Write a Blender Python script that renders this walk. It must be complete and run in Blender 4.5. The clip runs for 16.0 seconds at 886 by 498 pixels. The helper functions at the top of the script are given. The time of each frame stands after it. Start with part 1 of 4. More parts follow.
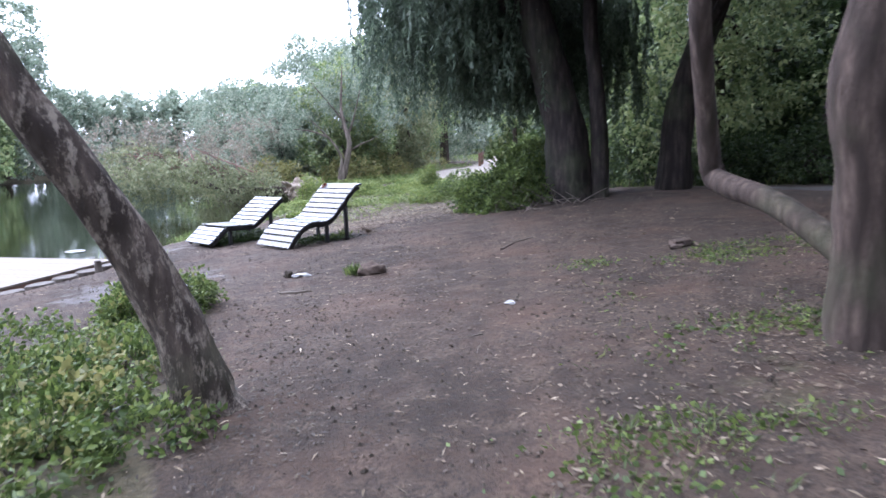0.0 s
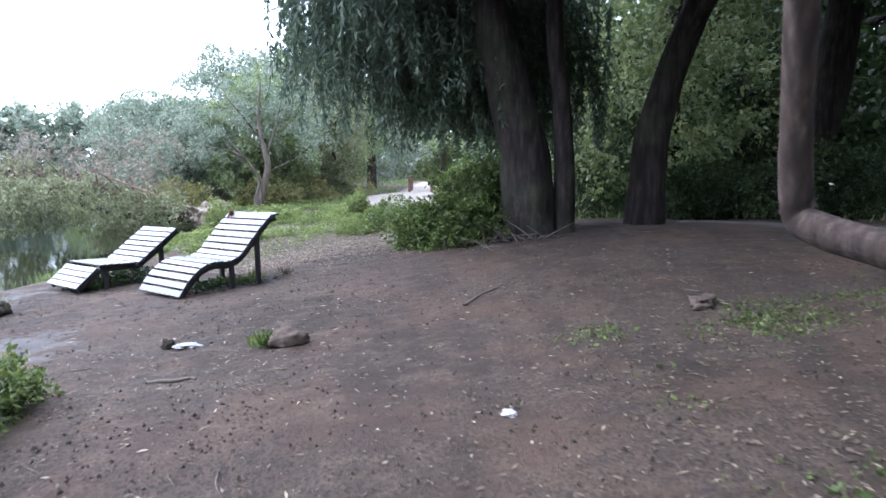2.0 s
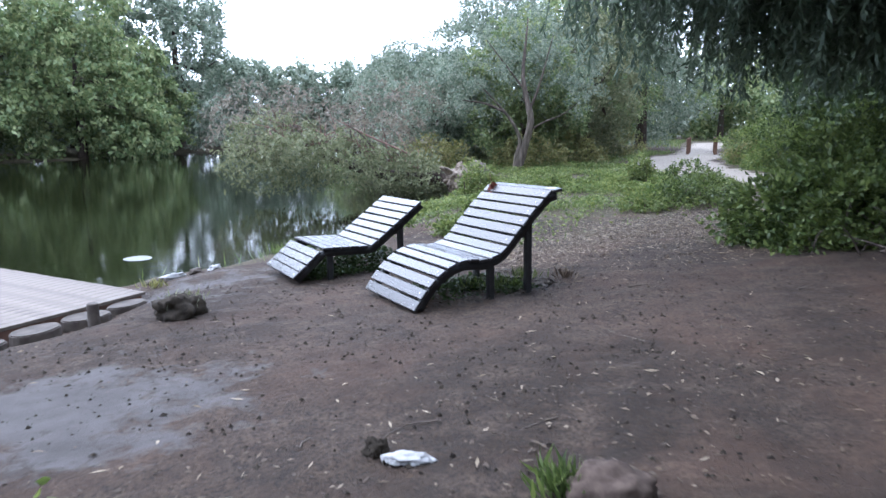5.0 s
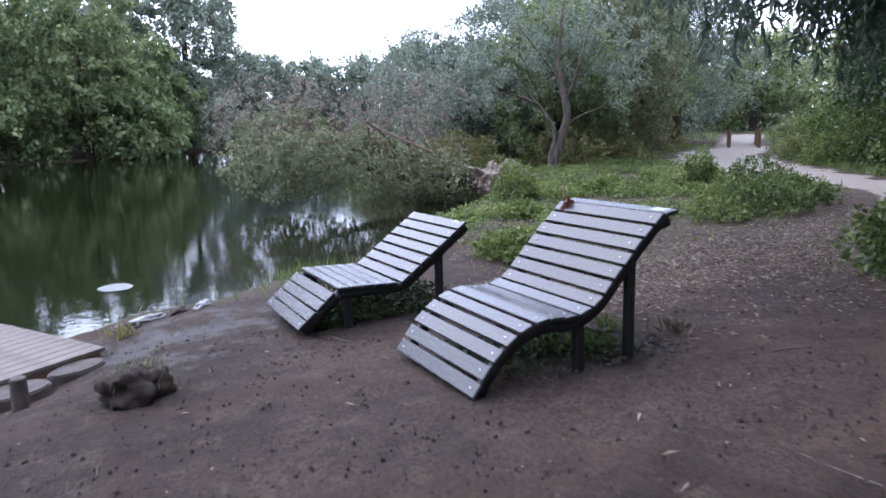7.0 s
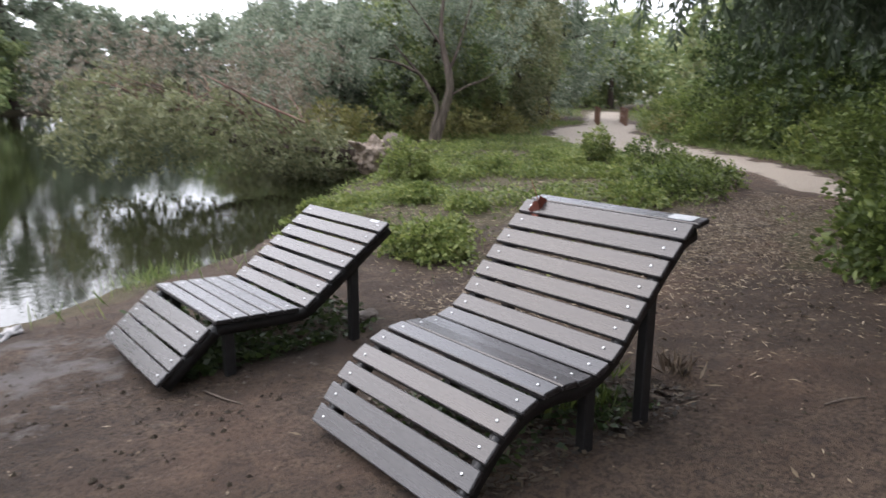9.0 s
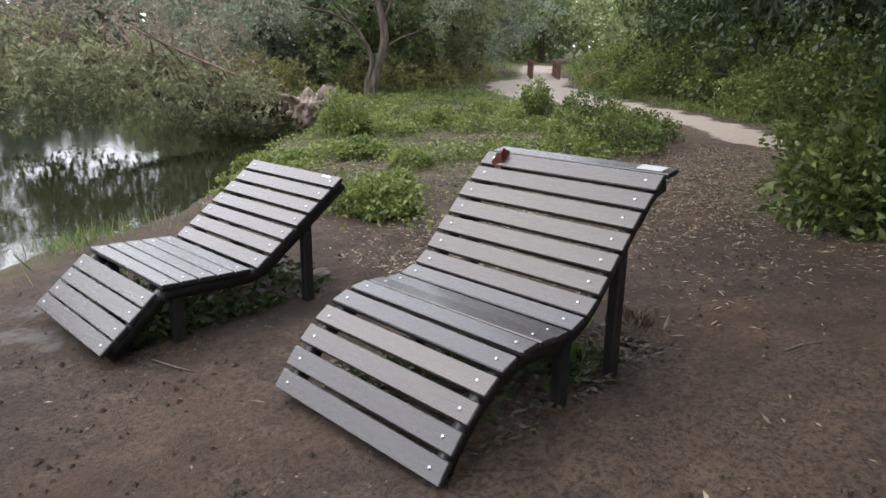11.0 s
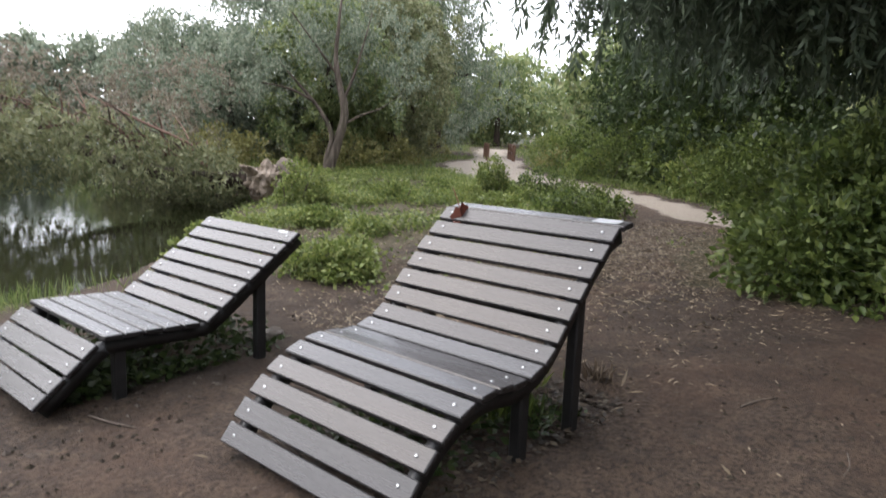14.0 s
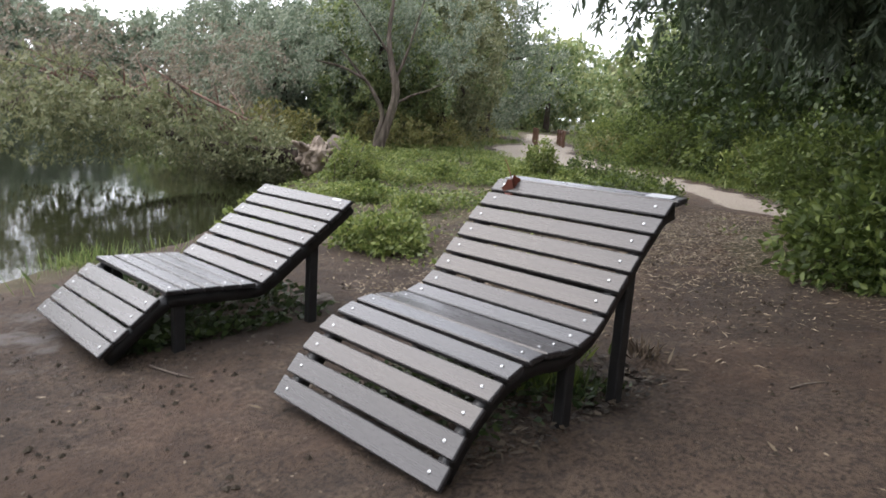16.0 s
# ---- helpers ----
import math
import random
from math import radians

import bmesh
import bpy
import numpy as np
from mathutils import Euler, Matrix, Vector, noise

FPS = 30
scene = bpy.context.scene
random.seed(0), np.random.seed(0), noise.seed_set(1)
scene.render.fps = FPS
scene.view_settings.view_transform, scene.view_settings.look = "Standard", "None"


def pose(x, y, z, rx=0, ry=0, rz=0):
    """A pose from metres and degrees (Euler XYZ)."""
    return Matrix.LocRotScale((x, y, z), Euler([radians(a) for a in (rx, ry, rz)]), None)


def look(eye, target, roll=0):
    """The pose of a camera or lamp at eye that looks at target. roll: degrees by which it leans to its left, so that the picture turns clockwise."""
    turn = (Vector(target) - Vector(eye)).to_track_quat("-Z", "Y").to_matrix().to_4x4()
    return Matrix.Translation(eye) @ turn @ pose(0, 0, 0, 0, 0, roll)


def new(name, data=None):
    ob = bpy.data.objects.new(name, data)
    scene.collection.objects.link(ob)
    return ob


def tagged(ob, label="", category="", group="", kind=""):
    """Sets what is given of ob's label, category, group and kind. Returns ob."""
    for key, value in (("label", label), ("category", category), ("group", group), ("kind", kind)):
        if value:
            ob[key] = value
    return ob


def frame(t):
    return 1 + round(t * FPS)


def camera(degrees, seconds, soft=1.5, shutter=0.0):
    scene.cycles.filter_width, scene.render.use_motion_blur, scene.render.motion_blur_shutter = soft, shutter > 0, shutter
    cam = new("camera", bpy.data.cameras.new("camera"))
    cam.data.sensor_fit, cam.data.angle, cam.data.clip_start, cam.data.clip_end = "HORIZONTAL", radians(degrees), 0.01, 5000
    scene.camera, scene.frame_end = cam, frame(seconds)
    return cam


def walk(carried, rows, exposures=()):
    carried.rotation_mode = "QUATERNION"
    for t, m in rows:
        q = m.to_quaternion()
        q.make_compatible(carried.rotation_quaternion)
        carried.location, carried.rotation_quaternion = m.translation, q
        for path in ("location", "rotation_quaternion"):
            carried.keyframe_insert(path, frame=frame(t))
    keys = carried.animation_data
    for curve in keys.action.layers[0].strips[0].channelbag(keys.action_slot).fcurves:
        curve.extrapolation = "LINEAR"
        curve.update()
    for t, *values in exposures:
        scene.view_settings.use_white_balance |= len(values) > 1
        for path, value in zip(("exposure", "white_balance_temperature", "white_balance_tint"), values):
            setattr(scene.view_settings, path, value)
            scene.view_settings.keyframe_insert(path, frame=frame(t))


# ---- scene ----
cam = camera(65.0, 16.0, 1.5, 0.5)
METRES, EYE, TILT, LEAN, TURN = 10.4, 1.5, -4.6, 1.2, -41.5
ROWS = [
    (0.0, 0.0, 0.0, 0.0, -0.03, -4.43, 0.36),
    (0.5, -0.0008, 0.0617, 0.0061, 1.45, -5.34, 0.46),
    (1.0, -0.0117, 0.1217, 0.0081, -3.13, -6.9, -0.5),
    (1.5, -0.0124, 0.1784, 0.0082, 0.74, -5.43, 0.02),
    (2.0, -0.0217, 0.2377, 0.0134, -6.35, -2.39, -0.45),
    (2.5, -0.0307, 0.2979, 0.0142, -4.32, -3.83, -1.94),
    (3.0, -0.0353, 0.3557, 0.0172, 2.22, -5.96, -0.16),
    (3.5, -0.049, 0.4124, 0.0239, 4.25, -9.62, -2.05),
    (4.0, -0.0588, 0.4692, 0.0267, 12.92, -6.54, -0.27),
    (6.5, -0.1546, 0.7114, 0.0371, 13.57, -6.22, -3.73),
    (7.0, -0.1701, 0.7527, 0.0439, 15.27, -6.67, -1.59),
    (7.5, -0.1978, 0.7909, 0.049, 11.9, -3.84, -3.02),
    (8.0, -0.2188, 0.8234, 0.0469, 12.04, -9.25, -3.24),
    (8.5, -0.2298, 0.8639, 0.0486, 9.3, -9.01, -3.43),
    (9.0, -0.2458, 0.8914, 0.0499, 3.77, -8.59, -2.74),
    (9.5, -0.2602, 0.9032, 0.0485, -0.25, -11.11, -3.99),
    (12.0, -0.2625, 0.9046, 0.0464, -2.04, -11.94, -2.5),
    (12.5, -0.2631, 0.9043, 0.0464, -1.92, -11.39, -2.83),
    (13.0, -0.2642, 0.9032, 0.0463, -1.16, -10.17, -2.44),
    (13.5, -0.2628, 0.9049, 0.0354, -2.62, -11.43, -2.77),
    (14.0, -0.2624, 0.9053, 0.0318, -5.42, -5.1, -3.94),
    (14.5, -0.2632, 0.9035, 0.0287, -4.92, -3.68, -3.57),
    (15.0, -0.2644, 0.9022, 0.0276, -3.77, -4.0, -4.52),
    (15.5, -0.2653, 0.901, 0.0271, -2.92, -4.92, -4.77),
    (16.0, -0.2656, 0.8998, 0.0239, -1.59, -6.65, -5.71),
]

EXPOSURES = [(0.0, 2.7, 5300, 19), (2.0, 2.7, 5250, 15), (3.0, 2.58, 5250, 14), (4.0, 2.42, 5200, 12), (7.0, 1.74, 5250, 20), (8.0, 1.62, 5900, 21), (9.0, 1.76, 6250, 15), (16.0, 1.80, 6350, 13)]
walk(cam, [(t, pose(0, 0, EYE, TILT, LEAN, TURN) @ pose(METRES * x, METRES * y, METRES * z, 90 + pitch, roll, yaw)) for t, x, y, z, yaw, pitch, roll in ROWS], EXPOSURES)

# ---- world and sun ----
world = bpy.data.worlds.new("overcast_sky")
scene.world = world
world.use_nodes = True
wn, wl = world.node_tree.nodes, world.node_tree.links
sky = wn.new("ShaderNodeTexSky")
sky.sky_type = "NISHITA"
sky.sun_disc = False
sky.sun_elevation, sky.sun_rotation = radians(48), radians(-25)
sky.air_density, sky.dust_density, sky.ozone_density = 1.0, 6.0, 1.0
cloud = wn.new("ShaderNodeMix")
cloud.data_type = "RGBA"
cloud.inputs["Factor"].default_value = 0.8
cloud.inputs[7].default_value = (9.0, 9.3, 9.8, 1)
wl.new(sky.outputs[0], cloud.inputs[6])
wl.new(cloud.outputs[2], wn["Background"].inputs["Color"])
wn["Background"].inputs["Strength"].default_value = 0.108
sun = new("sun", bpy.data.lights.new("sun", "SUN"))
sun.data.energy, sun.data.angle, sun.data.color = 0.7, radians(95), (1.0, 0.99, 0.97)
sun.matrix_world = look((0, 0, 30), (0 + 30 * math.sin(radians(25)) * 0.9, -24, 0))


# ---- materials ----
class Nodes:
    def __init__(self, name):
        self.mat = bpy.data.materials.new(name)
        self.mat.use_nodes = True
        self.n, self.l = self.mat.node_tree.nodes, self.mat.node_tree.links
        self.b = self.n["Principled BSDF"]
        self.co = self.n.new("ShaderNodeTexCoord").outputs["Object"]

    def put(self, socket, value):
        if hasattr(value, "is_linked"):
            self.l.new(value, socket)
        elif isinstance(value, tuple):
            socket.default_value = (*value, 1) if len(value) == 3 and len(socket.default_value) == 4 else value
        else:
            socket.default_value = value

    def stretch(self, sx, sy, sz):
        m = self.n.new("ShaderNodeMapping")
        m.inputs["Scale"].default_value = (sx, sy, sz)
        self.l.new(self.co, m.inputs["Vector"])
        return m.outputs[0]

    def noise(self, scale, detail=4.0, rough=0.6, vec=None):
        t = self.n.new("ShaderNodeTexNoise")
        t.inputs["Scale"].default_value, t.inputs["Detail"].default_value, t.inputs["Roughness"].default_value = scale, detail, rough
        self.l.new(vec or self.co, t.inputs["Vector"])
        return t.outputs["Fac"]

    def cells(self, scale, vec=None, out="Distance", feature="F1"):
        t = self.n.new("ShaderNodeTexVoronoi")
        t.feature = feature
        t.inputs["Scale"].default_value = scale
        self.l.new(vec or self.co, t.inputs["Vector"])
        return t.outputs[out]

    def ramp(self, fac, *stops):
        r = self.n.new("ShaderNodeValToRGB")
        e = r.color_ramp.elements
        while len(e) < len(stops):
            e.new(0.5)
        for k, (p, c) in zip(e, stops):
            k.position, k.color = p, (*c, 1) if isinstance(c, tuple) else (c, c, c, 1)
        self.put(r.inputs[0], fac)
        return r.outputs[0]

    def mix(self, fac, a, b, how="MIX"):
        m = self.n.new("ShaderNodeMix")
        m.data_type, m.blend_type = "RGBA", how
        self.put(m.inputs["Factor"], fac), self.put(m.inputs[6], a), self.put(m.inputs[7], b)
        return m.outputs[2]

    def attr(self, name):
        a = self.n.new("ShaderNodeAttribute")
        a.attribute_name = name
        return a.outputs["Fac"]

    def island(self):
        return self.n.new("ShaderNodeNewGeometry").outputs["Random Per Island"]

    def each(self):
        return self.n.new("ShaderNodeObjectInfo").outputs["Random"]

    def bump(self, height, strength=0.5, distance=0.02):
        b = self.n.new("ShaderNodeBump")
        b.inputs["Strength"].default_value, b.inputs["Distance"].default_value = strength, distance
        self.l.new(height, b.inputs["Height"])
        self.l.new(b.outputs[0], self.b.inputs["Normal"])

    def done(self, color, rough=0.8, metal=0.0, spec=0.5):
        self.put(self.b.inputs["Base Color"], color), self.put(self.b.inputs["Roughness"], rough)
        self.b.inputs["Metallic"].default_value, self.b.inputs["Specular IOR Level"].default_value = metal, spec
        return self.mat


def leaf_material(name, dark, mid, light, translucent=0.42, rough=0.5, stops=(0.0, 0.5, 1.0)):
    dark, mid, light = [tuple(v * 1.5 for v in c) for c in (dark, mid, light)]
    k = Nodes(name)
    big = k.noise(0.7, 3)
    col = k.ramp(k.island(), (stops[0], dark), (stops[1], mid), (stops[2], light))
    col = k.mix(k.ramp(big, (0.35, 0.0), (0.7, 0.7)), col, k.mix(0.5, col, light))
    k.done(col, rough, 0, 0.35)
    t = k.n.new("ShaderNodeBsdfTranslucent")
    k.l.new(col, t.inputs["Color"])
    m = k.n.new("ShaderNodeMixShader")
    m.inputs[0].default_value = translucent
    k.l.new(k.b.outputs[0], m.inputs[1]), k.l.new(t.outputs[0], m.inputs[2])
    k.l.new(m.outputs[0], k.n["Material Output"].inputs["Surface"])
    return k.mat


def make_ground():
    k = Nodes("bare_earth_and_turf")
    broad, mid, fine = k.noise(0.45, 3), k.noise(3.5, 5), k.noise(38, 6, 0.7)
    earth = k.mix(k.ramp(broad, (0.40, 0.0), (0.60, 1.0)), (0.0345, 0.0224, 0.0140), (0.0680, 0.0462, 0.0315))
    earth = k.mix(k.ramp(mid, (0.46, 0.0), (0.66, 0.8)), earth, (0.0900, 0.0635, 0.0440))
    earth = k.mix(k.ramp(k.noise(13, 6, 0.7), (0.36, 0.8), (0.5, 0.0)), earth, (0.0320, 0.0232, 0.0184))
    earth = k.mix(k.ramp(fine, (0.40, 0.9), (0.53, 0.0)), earth, (0.0200, 0.0145, 0.0105))
    earth = k.mix(k.ramp(k.noise(1.7, 7, 0.72), (0.30, 0.75), (0.50, 0.0)), earth, (0.0215, 0.0155, 0.0115))
    earth = k.mix(k.ramp(k.noise(0.8, 5, 0.6), (0.48, 0.0), (0.66, 0.65)), earth, k.mix(0.5, earth, (0.105, 0.060, 0.038)))
    earth = k.mix(k.ramp(k.noise(55, 3, 0.6, k.stretch(1, 1.7, 1)), (0.64, 0.0), (0.73, 0.6)), earth, (0.150, 0.118, 0.088))
    turf = k.mix(k.ramp(k.noise(9, 5), (0.35, 0.0), (0.65, 1.0)), (0.042, 0.036, 0.018), (0.100, 0.078, 0.046))
    turf = k.mix(k.ramp(fine, (0.4, 0.5), (0.6, 0.0)), turf, (0.03, 0.028, 0.014))
    gravel = k.mix(k.ramp(k.noise(24, 6, 0.75), (0.35, 0.0), (0.65, 1.0)), (0.20, 0.168, 0.134), (0.30, 0.260, 0.215))
    sand = k.mix(k.ramp(mid, (0.3, 0.0), (0.7, 1.0)), (0.072, 0.064, 0.059), (0.105, 0.096, 0.090))
    rim = k.ramp(k.noise(2.2, 5, 0.7), (0.3, 0.0), (0.7, 1.0))

    def edge(name):
        a = k.n.new("ShaderNodeMath")
        a.operation = "MULTIPLY_ADD"
        k.put(a.inputs[0], rim), k.put(a.inputs[1], 0.55), k.put(a.inputs[2], k.attr(name))
        return k.ramp(a.outputs[0], (0.68, 0.0), (0.86, 1.0))

    col = k.mix(edge("sand"), earth, sand)
    col = k.mix(edge("turf"), col, turf)
    col = k.mix(edge("gravel"), col, gravel)
    h = k.mix(0.35, fine, k.noise(9, 5))
    k.bump(k.mix(0.25, h, k.noise(80, 3)), 1.0, 0.05)
    return k.done(col, 0.93, 0, 0.25)


def make_bark(name, dark, light, patch=None, amount=0.5):
    k = Nodes(name)
    ridges = k.cells(9, k.stretch(1.6, 1.6, 0.28), feature="SMOOTH_F1")
    grain = k.noise(26, 6, 0.7, k.stretch(1, 1, 0.35))
    col = k.mix(k.ramp(ridges, (0.15, 0.0), (0.6, 1.0)), light, dark)
    col = k.mix(k.ramp(grain, (0.35, 0.7), (0.65, 0.0)), col, dark)
    col = k.mix(k.ramp(k.noise(1.3, 4), (0.5, 0.0), (0.75, 0.35)), col, (0.07, 0.085, 0.04))
    if patch:
        col = k.mix(k.ramp(k.noise(11.0, 8, 0.78, k.stretch(1, 1, 0.45)), (amount, 0.0), (amount + 0.10, 0.9)), col, patch)
    k.bump(k.mix(0.5, ridges, grain), 0.9, 0.05)
    return k.done(col, 0.9, 0, 0.2)


def make_stained_wood():
    k = Nodes("black_brown_stained_timber")
    along = k.stretch(9, 0.5, 9)
    grain, fine = k.noise(12, 8, 0.65, along), k.noise(60, 5, 0.6, k.stretch(3, 0.12, 3))
    knots = k.cells(2.1, k.stretch(2.2, 0.9, 2.2))
    tone = k.each()
    a = k.mix(tone, (0.0095, 0.0088, 0.0092), (0.0120, 0.0108, 0.0110))
    b = k.mix(tone, (0.0250, 0.0230, 0.0238), (0.0300, 0.0270, 0.0275))
    col = k.mix(k.ramp(grain, (0.3, 0.0), (0.72, 1.0)), a, b)
    col = k.mix(k.ramp(fine, (0.58, 0.0), (0.75, 0.6)), col, (0.044, 0.039, 0.038))
    col = k.mix(k.ramp(knots, (0.02, 1.0), (0.07, 0.0)), col, (0.008, 0.006, 0.005))
    scuff = k.noise(4, 6, 0.75, k.stretch(2, 0.8, 2))
    col = k.mix(k.ramp(scuff, (0.56, 0.0), (0.76, 0.5)), col, (0.060, 0.053, 0.052))
    return k.done(col, k.mix(0.6, k.ramp(scuff, (0.3, 0.20), (0.7, 0.38)), k.ramp(fine, (0.3, 0.22), (0.7, 0.34))), 0, 0.55)


def plain(name, a, b, scale=12, rough=0.7, metal=0.0, depth=0.3, spec=0.5):
    k = Nodes(name)
    n = k.noise(scale, 6, 0.65)
    k.bump(n, depth, 0.01)
    return k.done(k.mix(k.ramp(n, (0.35, 0.0), (0.65, 1.0)), a, b), rough, metal, spec)


def make_water():
    k = Nodes("still_green_water")
    r = k.noise(2.2, 3, 0.5, k.stretch(1.0, 1.6, 1))
    k.bump(k.mix(0.4, r, k.noise(7, 3)), 0.10, 0.035)
    k.b.inputs["IOR"].default_value = 1.33
    return k.done(k.mix(k.noise(0.25, 3), (0.0045, 0.0055, 0.002), (0.008, 0.0095, 0.0035)), 0.015, 0, 0.5)


M_GROUND, M_WATER = make_ground(), make_water()
M_SLAT = make_stained_wood()
M_FRAME = plain("black_painted_timber", (0.008, 0.008, 0.009), (0.018, 0.017, 0.017), 20, 0.5)
M_BOLT = plain("galvanised_steel", (0.38, 0.385, 0.39), (0.5, 0.505, 0.51), 40, 0.4, 1.0, 0.1)
M_BARK_DARK = make_bark("dark_furrowed_bark", (0.012, 0.009, 0.008), (0.044, 0.034, 0.028))
M_BARK_GREY = make_bark("grey_brown_bark", (0.028, 0.020, 0.016), (0.092, 0.067, 0.053))
M_BARK_PALE = make_bark("pale_grey_bark", (0.060, 0.047, 0.037), (0.185, 0.150, 0.122))
M_BARK_PEEL = make_bark("peeling_mottled_bark", (0.030, 0.022, 0.017), (0.115, 0.088, 0.070), (0.215, 0.178, 0.140), 0.50)
M_WOOD_RAW = plain("weathered_bare_wood", (0.075, 0.056, 0.040), (0.30, 0.24, 0.185), 5, 0.85)
M_DECK = plain("sun_bleached_deck_boards", (0.100, 0.080, 0.062), (0.160, 0.130, 0.104), 7, 0.75)
M_LOG = plain("cut_log_face", (0.042, 0.031, 0.023), (0.085, 0.068, 0.054), 8, 0.85)
M_STONE = plain("dark_rotten_wood", (0.016, 0.012, 0.009), (0.052, 0.042, 0.030), 9, 0.95, 0, 0.8, 0.2)
M_CLOD = plain("earthy_brown_stone", (0.045, 0.032, 0.025), (0.095, 0.070, 0.055), 11, 0.95, 0, 0.8, 0.2)
M_PALE = plain("pale_stone", (0.22, 0.215, 0.21), (0.40, 0.39, 0.38), 14, 0.9)
M_PLATE = plain("brushed_label_plate", (0.27, 0.28, 0.29), (0.36, 0.37, 0.38), 30, 0.45)
M_RED = plain("dry_red_brown_leaf", (0.10, 0.022, 0.012), (0.17, 0.045, 0.022), 30, 0.7)
M_RAIL = plain("rusty_brown_rail_wood", (0.085, 0.044, 0.028), (0.14, 0.075, 0.048), 12, 0.85)
M_TWIG = plain("dead_twigs", (0.06, 0.046, 0.035), (0.125, 0.10, 0.08), 20, 0.9)
M_TWIG_RED = plain("red_brown_dead_twigs", (0.13, 0.075, 0.055), (0.20, 0.125, 0.095), 15, 0.9)
L_WILLOW = leaf_material("willow_leaf", (0.018, 0.028, 0.017), (0.042, 0.060, 0.036), (0.084, 0.106, 0.068))
# wood leaf colour is taken darker to carry the shade under the canopy
L_WOOD = leaf_material("shade_darkened_wood_leaf", (0.008, 0.015, 0.005), (0.018, 0.031, 0.010), (0.040, 0.056, 0.017))
# the next two leaf colours are lightened to hold the haze over distant trees
L_BANK = leaf_material("haze_paled_bank_leaf", (0.040, 0.064, 0.024), (0.098, 0.130, 0.050), (0.175, 0.190, 0.080))
L_BLUE = leaf_material("haze_paled_grey_green_leaf", (0.046, 0.064, 0.042), (0.100, 0.126, 0.084), (0.185, 0.200, 0.145))
L_RUSSET = leaf_material("russet_tinged_leaf", (0.060, 0.052, 0.038), (0.112, 0.094, 0.068), (0.160, 0.138, 0.104))
L_OLIVE = leaf_material("olive_leaf", (0.054, 0.062, 0.030), (0.100, 0.108, 0.052), (0.155, 0.158, 0.084))
L_NETTLE = leaf_material("nettle_leaf", (0.032, 0.050, 0.012), (0.082, 0.112, 0.027), (0.158, 0.176, 0.054))
L_BUSH = leaf_material("bramble_leaf", (0.012, 0.022, 0.005), (0.040, 0.062, 0.014), (0.110, 0.134, 0.036))
L_YELLOW = leaf_material("yellowing_leaf", (0.075, 0.080, 0.026), (0.120, 0.120, 0.040), (0.175, 0.160, 0.064))
L_GRASS = leaf_material("grass_blade", (0.040, 0.064, 0.017), (0.082, 0.114, 0.034), (0.152, 0.168, 0.066))
L_DRY = leaf_material("fallen_willow_leaf", (0.020, 0.013, 0.008), (0.060, 0.040, 0.025), (0.150, 0.120, 0.085), 0.1, 0.75, (0.1, 0.75, 1.0))
L_DARK_LITTER = leaf_material("darkened_damp_leaf", (0.006, 0.0045, 0.003), (0.016, 0.011, 0.007), (0.060, 0.046, 0.030), 0.05, 0.7, (0.0, 0.6, 1.0))
L_STRAW = leaf_material("straw_and_pale_leaf", (0.050, 0.036, 0.021), (0.110, 0.084, 0.052), (0.230, 0.190, 0.135), 0.1, 0.75)

# ---- building helpers ----
rng = np.random.default_rng(7)


def link(name, me, mat, parent=None, label=""):
    me.materials.append(mat)
    ob = new(name, me)
    if parent:
        ob.parent = parent
    return tagged(ob, label)


def part(name, bm, mat, parent=None, label=""):
    me = bpy.data.meshes.new(name)
    bm.to_mesh(me)
    bm.free()
    return link(name, me, mat, parent, label)


def thing(name, label, category, at=(0, 0, 0), group="", kind=""):
    ob = new(name)
    ob.location = at
    return tagged(ob, label, category, group, kind)


def raw_mesh(name, verts, quads, smooth=False):
    me = bpy.data.meshes.new(name)
    me.vertices.add(len(verts))
    me.vertices.foreach_set("co", np.asarray(verts, np.float32).ravel())
    me.loops.add(quads.size)
    me.loops.foreach_set("vertex_index", quads.astype(np.int32).ravel())
    me.polygons.add(len(quads))
    me.polygons.foreach_set("loop_start", np.arange(0, quads.size, 4, dtype=np.int32))
    if smooth:
        me.polygons.foreach_set("use_smooth", np.ones(len(quads), bool))
    me.update(calc_edges=True)
    return me


def unit(v):
    return v / np.maximum(np.linalg.norm(v, axis=-1, keepdims=True), 1e-9)


def leaf_mesh(name, at, along, length, width, fold=False):
    """Leaves from their stalk ends and directions; diamonds, or two folded halves."""
    n = len(at)
    along = unit(along)
    side = unit(np.cross(along, rng.normal(size=(n, 3))))
    up = np.cross(side, along)
    length, width = np.broadcast_to(length, n)[:, None], np.broadcast_to(width, n)[:, None]
    tip, mid = at + along * length, at + along * length * 0.42
    if not fold:
        v = np.stack([at, mid + side * width / 2, tip, mid - side * width / 2], 1).reshape(-1, 3)
        return raw_mesh(name, v, np.arange(4 * n).reshape(-1, 4))
    tip = tip - up * length * 0.12
    a = mid + side * width / 2 + up * width * 0.18
    b = mid - side * width / 2 + up * width * 0.18
    c = at + along * length * 0.72
    v = np.stack([at, a, c + side * width * 0.32, tip, c - side * width * 0.32, b], 1).reshape(-1, 3)
    i = np.arange(n)[:, None] * 6
    q = np.concatenate([i + np.array([[0, 1, 2, 3]]), i + np.array([[0, 3, 4, 5]])])
    return raw_mesh(name, v, q)


